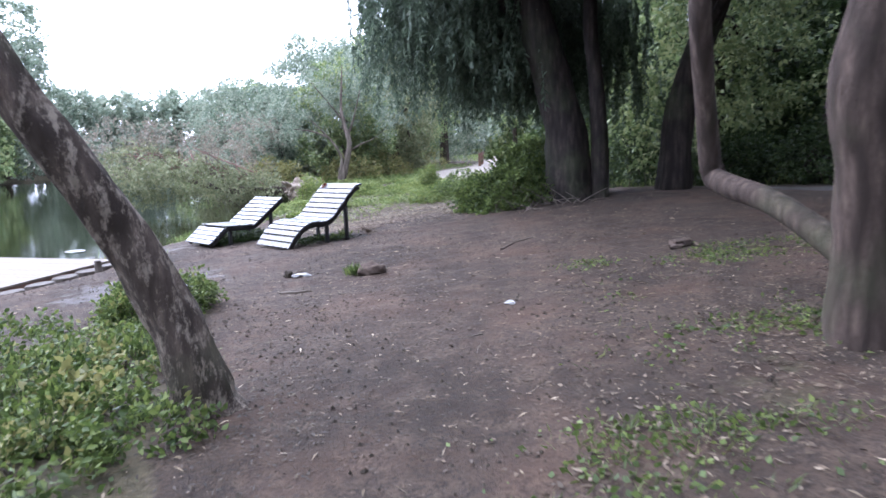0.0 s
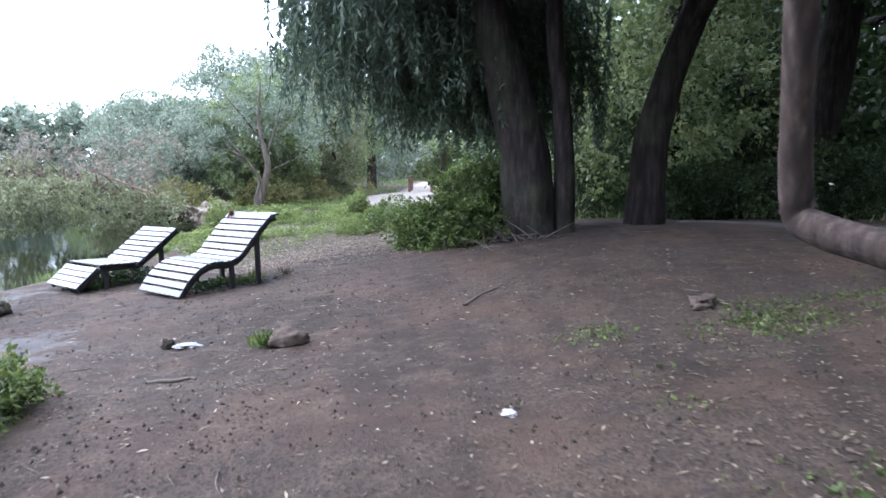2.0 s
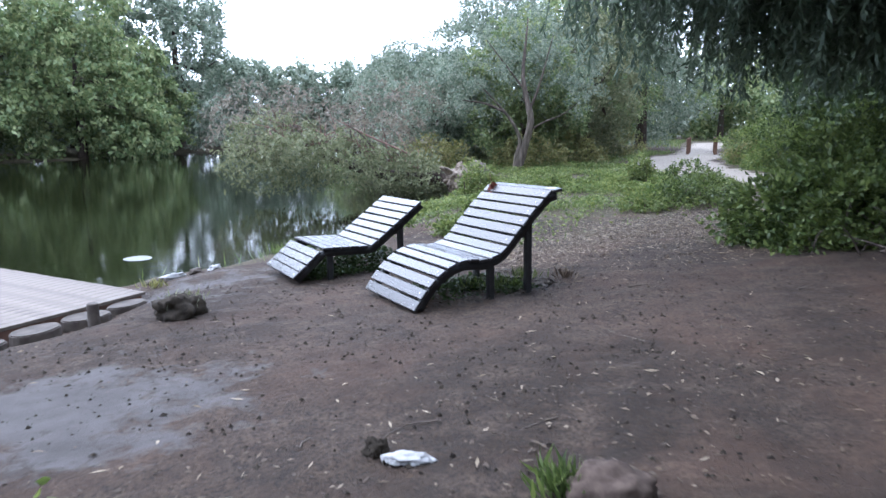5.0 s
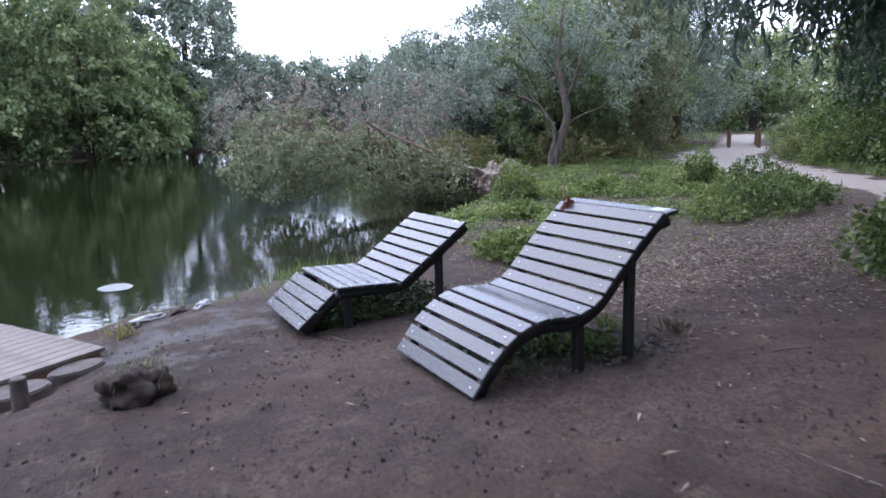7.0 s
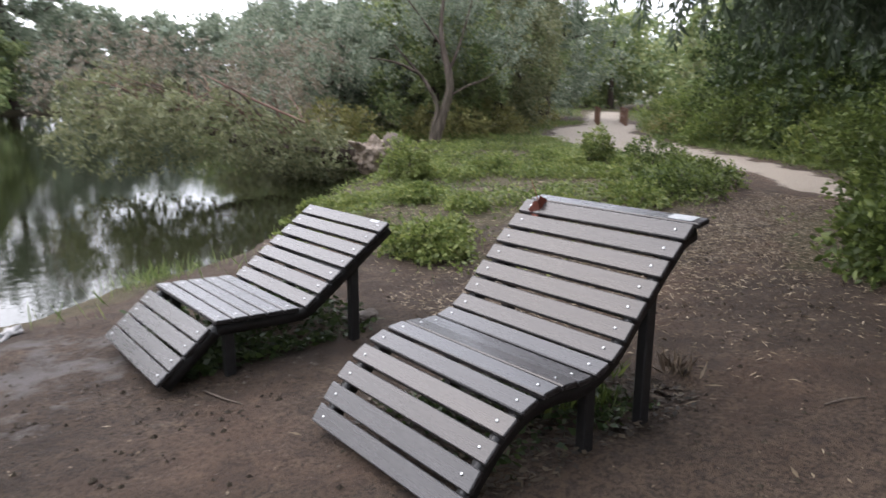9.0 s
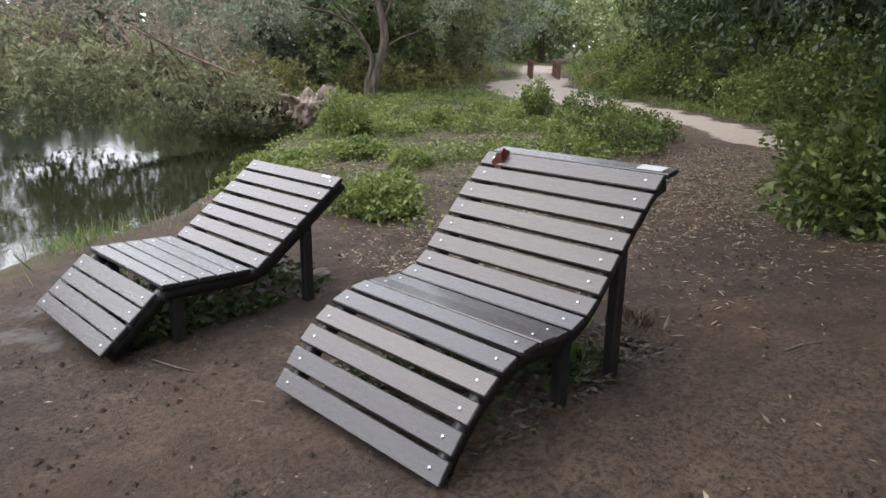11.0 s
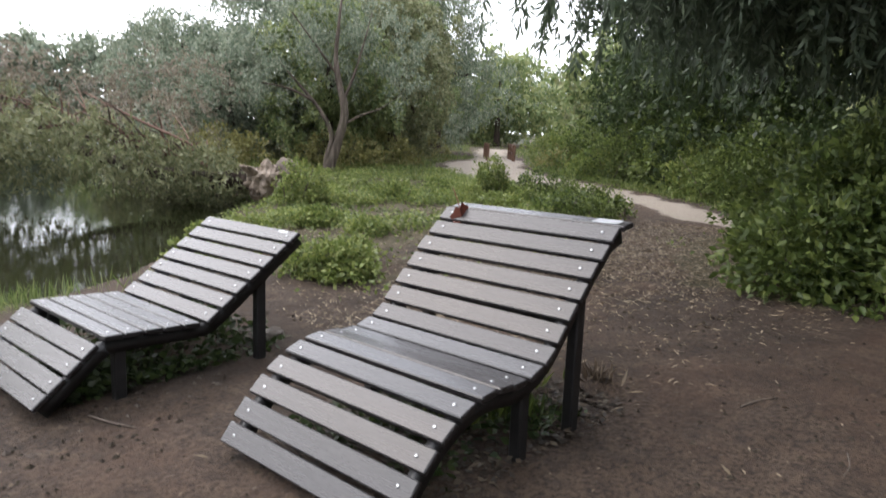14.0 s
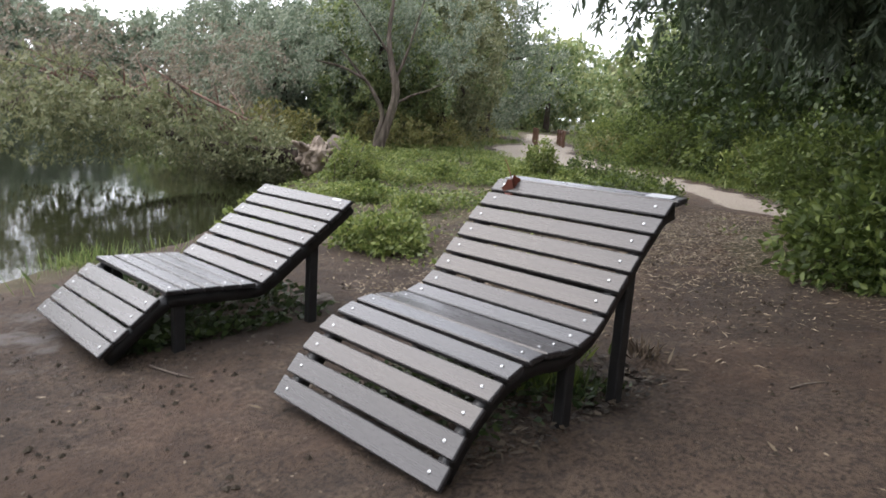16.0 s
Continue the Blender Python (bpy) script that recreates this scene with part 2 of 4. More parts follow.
def smooth_path(points, radii, steps=6):
    p, r = np.asarray(points, float), np.asarray(radii, float)
    e = np.vstack([2 * p[0] - p[1], p, 2 * p[-1] - p[-2]])
    out, rad = [], []
    for i in range(len(p) - 1):
        for s in np.linspace(0, 1, steps, endpoint=False):
            a, b, c, d = e[i:i + 4]
            out.append(0.5 * (2 * b + (c - a) * s + (2 * a - 5 * b + 4 * c - d) * s * s + (3 * b - a - 3 * c + d) * s ** 3))
            rad.append(r[i] * (1 - s) + r[i + 1] * s)
    return np.array(out + [p[-1]]), np.array(rad + [r[-1]])


def tube_mesh(name, points, radii, sides=12, lumpy=0.06, steps=6):
    p, r = smooth_path(points, radii, steps)
    t = unit(np.gradient(p, axis=0))
    ref = np.array([0.3, 0.9, 0.1]) if abs(t[0][2]) > 0.7 else np.array([0.0, 0.0, 1.0])
    a = unit(np.cross(t, ref))
    b = np.cross(t, a)
    ang = np.arange(sides) * 2 * np.pi / sides
    seed = rng.uniform(0, 50)
    rings = []
    for i in range(len(p)):
        bulge = np.array([1 + lumpy * (1.4 * noise.noise((math.cos(w) * 1.7 + seed, math.sin(w) * 1.7, i * 0.28)) + 0.7 * noise.noise((math.cos(w) * 5, math.sin(w) * 5 + seed, i * 0.6))) for w in ang])
        rings.append(p[i] + (np.cos(ang) * r[i] * bulge)[:, None] * a[i] + (np.sin(ang) * r[i] * bulge)[:, None] * b[i])
    v = np.concatenate(rings + [p[-1:]])
    q = []
    for i in range(len(p) - 1):
        for j in range(sides):
            j2 = (j + 1) % sides
            q.append((i * sides + j, i * sides + j2, (i + 1) * sides + j2, (i + 1) * sides + j))
    top = (len(p) - 1) * sides
    for j in range(0, sides - 1, 2):
        q.append((top + j, top + j + 1, top + (j + 2) % sides, len(v) - 1))
    return raw_mesh(name, v, np.array(q), True)


def box_bm(sx, sy, sz, bevel=0.0, m=None):
    bm = bmesh.new()
    bmesh.ops.create_cube(bm, size=1.0, matrix=Matrix.Diagonal((sx, sy, sz, 1)))
    if bevel:
        bmesh.ops.bevel(bm, geom=bm.edges[:], offset=bevel, segments=1, affect="EDGES", profile=0.5)
    if m:
        bmesh.ops.transform(bm, matrix=m, verts=bm.verts)
    return bm


# ---- lie of the land ----
SHORE = np.array([(-70, 9), (-20, 11.5), (-8, 12.4), (0, 13.0), (2.2, 13.6), (3.4, 14.45), (4.1, 15.1), (5.0, 15.3), (5.7, 15.85), (6.8, 16.3), (7.4, 16.65), (8.6, 18.0), (9.7, 19.3), (10.7, 20.4), (11.7, 21.5), (12.2, 23), (11.6, 26), (12.2, 30), (14.5, 36), (20, 44), (32, 50),
                  (34, 62), (20, 61), (12.8, 57.5), (6.2, 53.5), (2.9, 48), (-0.4, 46), (-20, 43), (-70, 40)], float)
TRACK = np.array([(14.6, 12.2), (15.8, 13.6), (17.5, 15.0), (18.9, 17.2), (19.7, 19.7), (21.9, 23.5), (26.0, 27.0), (30.2, 29.6), (36, 35), (43, 41)], float)
TRACK_HALF = np.array([0.2, 0.5, 0.55, 0.75, 1.5, 1.7, 1.3, 0.8, 1.0, 1.2])
WATER_Z = -0.72


def seg_dist(x, y, pts, closed):
    best, where = np.full(x.shape, 1e9), np.zeros(x.shape)
    n = len(pts)
    for i in range(n if closed else n - 1):
        a, b = pts[i], pts[(i + 1) % n]
        d = b - a
        s = np.clip(((x - a[0]) * d[0] + (y - a[1]) * d[1]) / (d @ d), 0, 1)
        r = np.hypot(x - a[0] - s * d[0], y - a[1] - s * d[1])
        where = np.where(r < best, i + s, where)
        best = np.minimum(best, r)
    return best, where


def inside(x, y, pts):
    hit = np.zeros(np.shape(x), bool)
    for i in range(len(pts)):
        (x1, y1), (x2, y2) = pts[i - 1], pts[i]
        if y1 != y2:
            hit ^= ((y1 > y) != (y2 > y)) & (x < (x2 - x1) * (y - y1) / (y2 - y1) + x1)
    return hit


def wave(x, y, f, s=0.0):
    return np.sin(x * f + s) * np.cos(y * f * 1.13 + 2.1 * s) * 0.6 + np.sin((x + y) * f * 0.71 + 1.7 * s) * 0.4


def step(a, b, v):
    s = np.clip((v - a) / (b - a), 0, 1)
    return s * s * (3 - 2 * s)


def land(x, y):
    x, y = np.asarray(x, float), np.asarray(y, float)
    z = -0.028 + 0.034 * np.clip(x, -4, 14) - 0.045 * np.clip(y, -4, 13.5)
    z = z + 0.24 * np.exp(-((x - 12.4) ** 2 + (y - 8.2) ** 2) / 14.0)
    z = z + 0.012 * wave(x, y, 1.3) + 0.008 * wave(x, y, 3.7, 1.0) + 0.005 * wave(x, y, 9.0, 2.0)
    z = z - 0.17 * np.exp(-(((x - 2.7) * 0.82 + (y - 12.4) * 0.57) ** 2 / 2.2 + ((x - 2.7) * 0.57 - (y - 12.4) * 0.82) ** 2 / 0.22))
    d, _ = seg_dist(x, y, SHORE, True)
    wet = inside(x, y, SHORE)
    signed = np.where(wet, -d, d)
    far = step(30, 42, y)
    return np.where(signed > 0, WATER_Z + (z + far * 0.1 - WATER_Z) * step(-0.35, 1.5 + far * 2, signed), WATER_Z - 0.03 - 1.2 * step(0, 3, -signed) - 0.1 * step(-0.2, 0.5, -signed) + 0.02)


def ground_z(x, y):
    return float(land(np.array([x]), np.array([y]))[0])


GRASSY = [
    np.array([(7.7, 14.9), (7.9, 13.8), (8.5, 12.9), (9.7, 12.75), (10.9, 13.2), (12.6, 13.9), (15.0, 14.8), (16.6, 16.0), (17.9, 18.0), (17.9, 20.4), (20.2, 24.6), (24.8, 28), (29.5, 30.4), (28, 36), (16, 37), (12.6, 30), (12.2, 23), (11.4, 21.6), (9.7, 19.0), (8.5, 17.8), (7.8, 16.4)], float),
    np.array([(9.9, 10.2), (10.5, 9.2), (11.2, 9.9), (12.5, 9.6), (14.0, 10.4), (14.0, 12.2), (13.0, 12.6), (11.2, 11.9), (10.2, 11.3)], float),
    np.array([(-9, 1.6), (0.7, 3.0), (1.4, 4.4), (1.95, 5.8), (2.75, 7.0), (2.8, 7.5), (2.2, 7.8), (1.0, 7.0), (-9, 9.6)], float),
    np.array([(17.4, 3.0), (17.2, 10.6), (17.0, 13.4), (18.8, 14.8), (20.4, 17.2), (21.6, 20.4), (24.4, 23.4), (31, 28.8), (60, 45), (70, 0), (20, -10)], float),
    np.array([(3.6, 14.6), (5.0, 15.05), (5.7, 15.2), (6.6, 16.2), (6.3, 16.7), (5.4, 15.8), (4.2, 15.3)], float),
]


def turf_amount(x, y):
    v = np.zeros(np.shape(x))
    for i, poly in enumerate(GRASSY):
        d, _ = seg_dist(x, y, poly, True)
        thin = 0.42 + 0.58 * step(14.2, 17.5, y + 0.25 * (x - 9) + 0.8 * wave(x, y, 1.4)) if i == 0 else 1.0
        v = np.maximum(v, thin * step(-0.5, 0.35, np.where(inside(x, y, poly), d, -d)))
    near = sum(a * np.exp(-((x - px) ** 2 / rx + (y - py) ** 2 / ry)) for px, py, rx, ry, a in ((7.6, 4.0, 0.9, 0.12, 1.0), (9.1, 3.4, 0.8, 0.2, 1.1), (5.5, 3.6, 0.10, 0.06, 0.8), (6.6, 4.9, 0.08, 0.05, 0.8), (3.9, 1.7, 0.9, 0.35, 1.2), (2.7, 1.75, 0.25, 0.10, 1.0), (5.3, 2.1, 0.7, 0.3, 0.8), (8.2, 7.0, 0.3, 0.2, 0.5)))
    v = np.maximum(v, np.clip(near * 0.36, 0, 0.36))
    v = np.maximum(v, step(3, 9, np.maximum(np.maximum(-x - 3, y - 37), np.maximum(-y - 6, x - 28))))
    return v


def gravel_amount(x, y):
    d, where = seg_dist(x, y, TRACK, False)
    half = np.interp(where, np.arange(len(TRACK)), TRACK_HALF)
    return step(0.35, -0.35, d - half)


def scatter(area, n, density):
    """Places in a rectangle kept with the chance that density(x, y) gives."""
    x, y = rng.uniform(area[0], area[1], n), rng.uniform(area[2], area[3], n)
    keep = rng.uniform(0, 1, n) < density(x, y)
    return x[keep], y[keep]


def patchy(x, y, f=0.9, low=0.2):
    return np.clip(0.5 + wave(x, y, f, 0.7) * 0.5 + wave(x, y, f * 2.9, 1.3) * 0.35, low, 1)


def off_path(x, y):
    return gravel_amount(x, y) < 0.06


def axis(a, b, spacing, far):
    mid = np.arange(a, b + spacing / 2, spacing)
    out, s, v = [], spacing, b
    while v < far:
        s *= 1.13
        v += s
        out.append(v)
    low, s, v = [], spacing, a
    while v > -far:
        s *= 1.13
        v -= s
        low.append(v)
    return np.array(low[::-1] + list(mid) + out)


def build_ground():
    gx, gy = axis(-1.5, 13.0, 0.065, 900), axis(0.5, 17.0, 0.065, 900)
    x, y = np.meshgrid(gx, gy)
    z = land(x, y)
    rough = np.array([noise.noise((a * 3.1, b * 3.1, 0.0)) * 0.017 + noise.noise((a * 8.3, b * 8.3, 4.0)) * 0.012 for a, b in zip(x.ravel(), y.ravel())]).reshape(x.shape)
    z = z + rough * (np.hypot(x - 5, y - 8) < 30)
    v = np.stack([x, y, z], -1).reshape(-1, 3)
    w = len(gx)
    i = (np.arange(len(gy) - 1)[:, None] * w + np.arange(w - 1)[None]).ravel()
    me = raw_mesh("ground", v, np.stack([i, i + 1, i + w + 1, i + w], 1), True)
    sx, sy = v[:, 0], v[:, 1]
    shore, _ = seg_dist(sx, sy, SHORE, True)
    sand = 0.75 * np.exp(-((sx - 3.1) ** 2 / 1.8 + (sy - 9.6) ** 2 / 1.6)) + 0.5 * np.exp(-((sx - 4.5) ** 2 + (sy - 13.4) ** 2) / 2.5)
    sand = sand + 0.9 * np.exp(-(sx - 15.4 - 0.25 * np.sin(sy)) ** 2 / 0.8) * step(1.5, 4, sy) * step(13, 11, sy)
    for name, value in (("turf", turf_amount(sx, sy)), ("gravel", gravel_amount(sx, sy)), ("sand", sand)):
        me.attributes.new(name, "FLOAT", "POINT").data.foreach_set("value", np.asarray(value, np.float32))
    tagged(link("ground", me, M_GROUND), "bare trodden brown earth with turf and a gravel path", "ground", kind="structure")


build_ground()
bm = bmesh.new()
bmesh.ops.create_grid(bm, x_segments=1, y_segments=1, size=1.0, matrix=Matrix.Translation((-10, 36, WATER_Z)) @ Matrix.Diagonal((62, 28, 1, 1)))
tagged(part("water", bm, M_WATER), "still dark green river water reflecting trees and sky", "water", kind="structure")


# ---- loungers ----
def slat_row(ob, centres, width, thick, span):
    """Boards across a lounger from (x, z, lean) along its profile; y runs from 0 to span."""
    for x, z, lean in centres:
        m = pose(x, span / 2, z - thick / 2, 0, -lean, 0)
        s = part("slat", box_bm(width, span, thick, 0.005), M_SLAT, ob)
        s.matrix_local = m @ pose(0, rng.normal(0, 0.002), 0, 0, rng.normal(0, 0.5), rng.normal(0, 0.12))
        for y in (0.075, span - 0.075):
            bm = bmesh.new()
            bmesh.ops.create_uvsphere(bm, u_segments=8, v_segments=5, radius=0.0085, matrix=Matrix.Diagonal((1, 1, 0.55, 1)))
            b = part("bolt", bm, M_BOLT, s, "galvanised round bolt head")
            b.location = (rng.normal(0, 0.003), y - span / 2 + rng.normal(0, 0.003), thick / 2 + 0.001)


def profile_rail(ob, pts, y, depth, thick, name="side_rail"):
    p, _ = smooth_path([(a, 0, b) for a, b in pts], [1] * len(pts), 5)
    p = p[:, [0, 2]]
    t = unit(np.gradient(p, axis=0))
    nrm = np.stack([t[:, 1], -t[:, 0]], 1)
    lo = p + nrm * depth
    v, q = [], []
    for i in range(len(p)):
        for side in (-thick / 2, thick / 2):
            v += [(p[i][0], y + side, p[i][1]), (lo[i][0], y + side, lo[i][1])]
    for i in range(len(p) - 1):
        a, b = 4 * i, 4 * i + 4
        q += [(a, b, b + 1, a + 1), (a + 2, a + 3, b + 3, b + 2), (a, a + 2, b + 2, b), (a + 1, b + 1, b + 3, a + 3)]
    e = 4 * (len(p) - 1)
    q += [(0, 1, 3, 2), (e, e + 2, e + 3, e + 1)]
    link(name, raw_mesh(name, np.array(v), np.array(q)), M_FRAME, ob)


def leg(ob, x, y, top, bottom, w=0.065, d=0.055):
    p = part("leg", box_bm(w, d, top - bottom, 0.006), M_FRAME, ob)
    p.location = (x, y, (top + bottom) / 2)


def lounger(name, label, origin, yaw, roll, profile, legs, span, rail_top):
    ob = thing(name, label, "lounger", group="loungers by the river")
    ob.matrix_basis = pose(*origin, roll, 0, yaw)
    slat_row(ob, profile, 0.098, 0.028, span)
    for y in (0.06, span - 0.06):
        profile_rail(ob, rail_top, y, 0.075, 0.045)
        for x, top, bottom in legs:
            leg(ob, x, y + (0.02 if y < 0.5 else -0.02), top, bottom)
    x, top, _ = legs[0]
    bar = part("cross_bar", box_bm(0.06, span - 0.16, 0.07, 0.005), M_FRAME, ob)
    bar.location = (x - 0.07, span / 2, top - 0.11)
    return ob


def lean_of(pts):
    """Lean of each board from its neighbours along the profile."""
    out = []
    for i, (x, z) in enumerate(pts):
        a, b = pts[max(i - 1, 0)], pts[min(i + 1, len(pts) - 1)]
        out.append((x, z, math.degrees(math.atan2(b[1] - a[1], b[0] - a[0]))))
    return out


A_AT, B_AT = (6.5, 10.451, 0.0), (5.95, 12.48, 0.0)
A_BOLTS = [(5.733, -0.217), (5.803, -0.123), (5.885, -0.031), (5.979, 0.046), (6.086, 0.104), (6.204, 0.136), (6.316, 0.137), (6.424, 0.126), (6.535, 0.148), (6.635, 0.200), (6.720, 0.281), (6.797, 0.367), (6.882, 0.449), (6.962, 0.535), (7.049, 0.614), (7.136, 0.691)]
A_PROFILE = [(x - A_AT[0], z, a) for x, z, a in lean_of(A_BOLTS)] + [(7.250 - A_AT[0], 0.727, 9.0)]
lounger("slatted_lounger", "dark stained wavy slatted timber lounger with bolted boards on earth", A_AT, 1.6, -1.2, A_PROFILE,
        [(0.455, 0.42, -0.34), (0.03, 0.08, -0.36)], 1.10,
        [(x, z - 0.029) for x, z, _ in A_PROFILE])
B_PTS = [(5.225, -0.29, 40), (5.305, -0.222, 40), (5.388, -0.152, 40), (5.47, -0.084, 40), (5.59, -0.022, -2), (5.70, -0.024, -2), (5.81, -0.028, -2), (5.92, -0.032, -2), (6.03, -0.036, -1), (6.165, -0.010, 36), (6.26, 0.060, 36), (6.355, 0.130, 36), (6.450, 0.200, 36), (6.545, 0.270, 36), (6.640, 0.340, 36), (6.733, 0.408, 36)]
B_PROFILE = [(x - B_AT[0], z, a) for x, z, a in B_PTS]
lounger("slatted_lounger", "dark stained angular slatted timber lounger beside the water", B_AT, 1.6, -1.6, B_PROFILE,
        [(0.572, 0.20, -0.46), (-0.31, -0.05, -0.46)], 1.09,
        [(-0.735, -0.342), (-0.46, -0.105), (-0.38, -0.055), (-0.2, -0.055), (0.0, -0.06), (0.12, -0.062), (0.22, -0.035), (0.5, 0.17), (0.82, 0.41)])


# ---- trees ----
def crown_points(lobes, per_clump, spread, clumps):
    """Leaf places round clumps that fill the outer part of uneven lobes."""
    vol = np.array([r[0] * r[1] * r[2] for _, r in lobes]) ** 0.75
    pick = rng.choice(len(lobes), clumps, p=vol / vol.sum())
    c, r = np.array([l[0] for l in lobes], float)[pick], np.array([l[1] for l in lobes], float)[pick]
    d = unit(rng.normal(size=(clumps, 3)))
    rad = rng.uniform(0.35, 1.0, clumps) ** 0.45 * rng.uniform(0.85, 1.18, clumps)
    centre = c + d * r * rad[:, None]
    n = rng.poisson(per_clump, clumps)
    shoots = 5
    aim = unit(rng.normal(size=(clumps, shoots, 3)) + d[:, None] * 0.8 + np.array([0, 0, 0.15])) * rng.uniform(0.6, 1.5, (clumps, shoots, 1))
    which, on = np.repeat(np.arange(clumps), n), rng.integers(0, shoots, n.sum())
    s = rng.uniform(0.05, 1, (n.sum(), 1))
    sag = np.concatenate([np.zeros((n.sum(), 2)), -0.45 * s * s], 1)
    at = centre[which] + (aim[which, on] * s * 1.5 + sag) * spread + rng.normal(size=(n.sum(), 3)) * spread * 0.20
    return at, d[which]


def crown(ob, lobes, leaf, size, aspect, clumps, per_clump, spread, droop=0.3, floor=None, name="crown", label=""):
    at, out = crown_points(lobes, per_clump, spread, clumps)
    if floor is not None:
        at = at[at[:, 2] > floor]
        out = out[:len(at)]
    along = rng.normal(size=at.shape) + out * 0.5 - np.array([0, 0, droop * 2])
    s = size * rng.uniform(0.6, 1.35, len(at))
    return link(name, leaf_mesh(name, at, along, s, s * aspect), leaf, ob, label)


def tree(name, label, base, trunk, radii, lobes, leaf, bark, size, aspect, clumps, per_clump, spread, droop=0.3, limbs=True, floor=None, group=""):
    ob = thing(name, label, "tree", group=group)
    link("trunk", tube_mesh("trunk", trunk, radii, 14, 0.09), bark, ob)
    if limbs:
        root = np.array(trunk[-2], float)
        for c, r in lobes[:6]:
            c = np.array(c, float)
            mid = root * 0.5 + c * 0.5 + np.array([rng.normal(0, 0.2), rng.normal(0, 0.2), -0.15 * r[2]])
            link("limb", tube_mesh("limb", [root, mid, c + np.array([0, 0, r[2] * 0.4])], [radii[-2] * 0.75, radii[-2] * 0.45, radii[-2] * 0.12], 7, 0.05, 4), bark, ob)
    crown(ob, lobes, leaf, size, aspect, clumps, per_clump, spread, droop, floor)
    return ob


def blob_tree(name, label, x, y, height, width, leaf, bark, size, clumps, per, group, low=0.25, lean=(0, 0), lobes_n=7, droop=0.35):
    """A tree of ordinary habit: trunk, limbs and a crown of lobes."""
    z = max(ground_z(x, y), WATER_Z)
    trunk = [(x, y, z - 0.2), (x + lean[0] * 0.3, y + lean[1] * 0.3, z + height * 0.25), (x + lean[0] * 0.6, y + lean[1] * 0.6, z + height * 0.5), (x + lean[0], y + lean[1], z + height * 0.8)]
    r = 0.022 * height + 0.03
    lobes = []
    for i in range(lobes_n):
        h = low + (0.93 - low) * (i + 0.5) / lobes_n
        a = i * 2.4 + rng.uniform(0, 1.2)
        q = width * 0.36 * math.sin(math.pi * min(1, 0.22 + h * 0.72)) * rng.uniform(0.75, 1.2)
        lobes.append(((x + lean[0] * h + q * math.cos(a), y + lean[1] * h + q * math.sin(a), z + height * h), (width * rng.uniform(0.24, 0.36), width * rng.uniform(0.24, 0.36), height * rng.uniform(0.11, 0.19))))
    return tree(name, label, (x, y, z), trunk, [r * 1.35, r, r * 0.7, r * 0.25], lobes, leaf, bark, size, 0.6, clumps, per, width * 0.062, droop, group=group, floor=z + 0.05)


# woods over the river
for x, y, h, w, leaf in ((-34, 46, 11, 10, L_BANK), (-24, 46.5, 10.5, 9, L_BLUE), (-15, 46, 10, 8, L_BANK), (-8, 47.0, 11, 8, L_OLIVE), (-2, 47.8, 10.5, 8, L_BANK), (3.4, 50.2, 9.0, 7, L_BANK), (9.6, 57.5, 11.5, 7.5, L_BLUE), (6.4, 54.6, 6.5, 6, L_BANK), (13.5, 63, 6.0, 7.5, L_BLUE), (19, 66, 6.0, 8, L_BLUE), (25, 66, 6.4, 9, L_BLUE), (33, 66, 7.0, 9, L_BANK), (-46, 52, 12, 12, L_BLUE)):
    blob_tree("riverside_tree", "leafy green tree crowding the far river bank", x, y, h, w, leaf, M_BARK_GREY, 0.27 if -16 < x < 14 else 0.42, 520 if -16 < x < 14 else 300, 44 if -16 < x < 14 else 30, "trees over the river", low=0.02, lobes_n=11)
# trees behind the small curved tree
for x, y, h, w, leaf, n in ((16.4, 33.5, 4.8, 5.5, L_BLUE, 700), (19.2, 30.3, 6.6, 5.5, L_BLUE, 800), (22.6, 30.6, 6.8, 5.0, L_BANK, 760), (15.4, 28.4, 3.9, 4.0, L_BLUE, 560), (26.2, 33.4, 9.2, 5.4, L_BANK, 900), (30.6, 34.4, 10.0, 6.0, L_BLUE, 1000), (17.4, 26.2, 5.0, 3.6, L_BANK, 560), (21.0, 27.2, 5.8, 4.0, L_OLIVE, 620)):
    blob_tree("bankside_tree", "bushy tree standing on the near bank, leaves paled for haze", x, y, h, w, leaf, M_BARK_GREY, 0.13, int(n * 0.75), 50, "trees on the near bank", low=0.14, lobes_n=9)
# beyond the meadow
for x, y, h, w, leaf in ((44, 56, 8, 9, L_BLUE), (54, 52, 6, 10, L_BANK), (62, 46, 6.5, 10, L_BANK), (50, 46, 8, 9, L_BANK), (41, 47, 7.5, 8, L_BLUE), (56, 37, 8, 9, L_OLIVE), (36, 48, 7, 7, L_BANK), (70, 56, 9, 14, L_BLUE), (50, 64, 9, 14, L_BANK), (46, 33, 8, 8, L_BANK)):
    blob_tree("meadow_tree", "distant green tree behind the meadow, leaves paled for haze", x, y, h, w, leaf, M_BARK_GREY, 0.44, 240, 22, "trees behind the meadow", low=0.06, lobes_n=10)
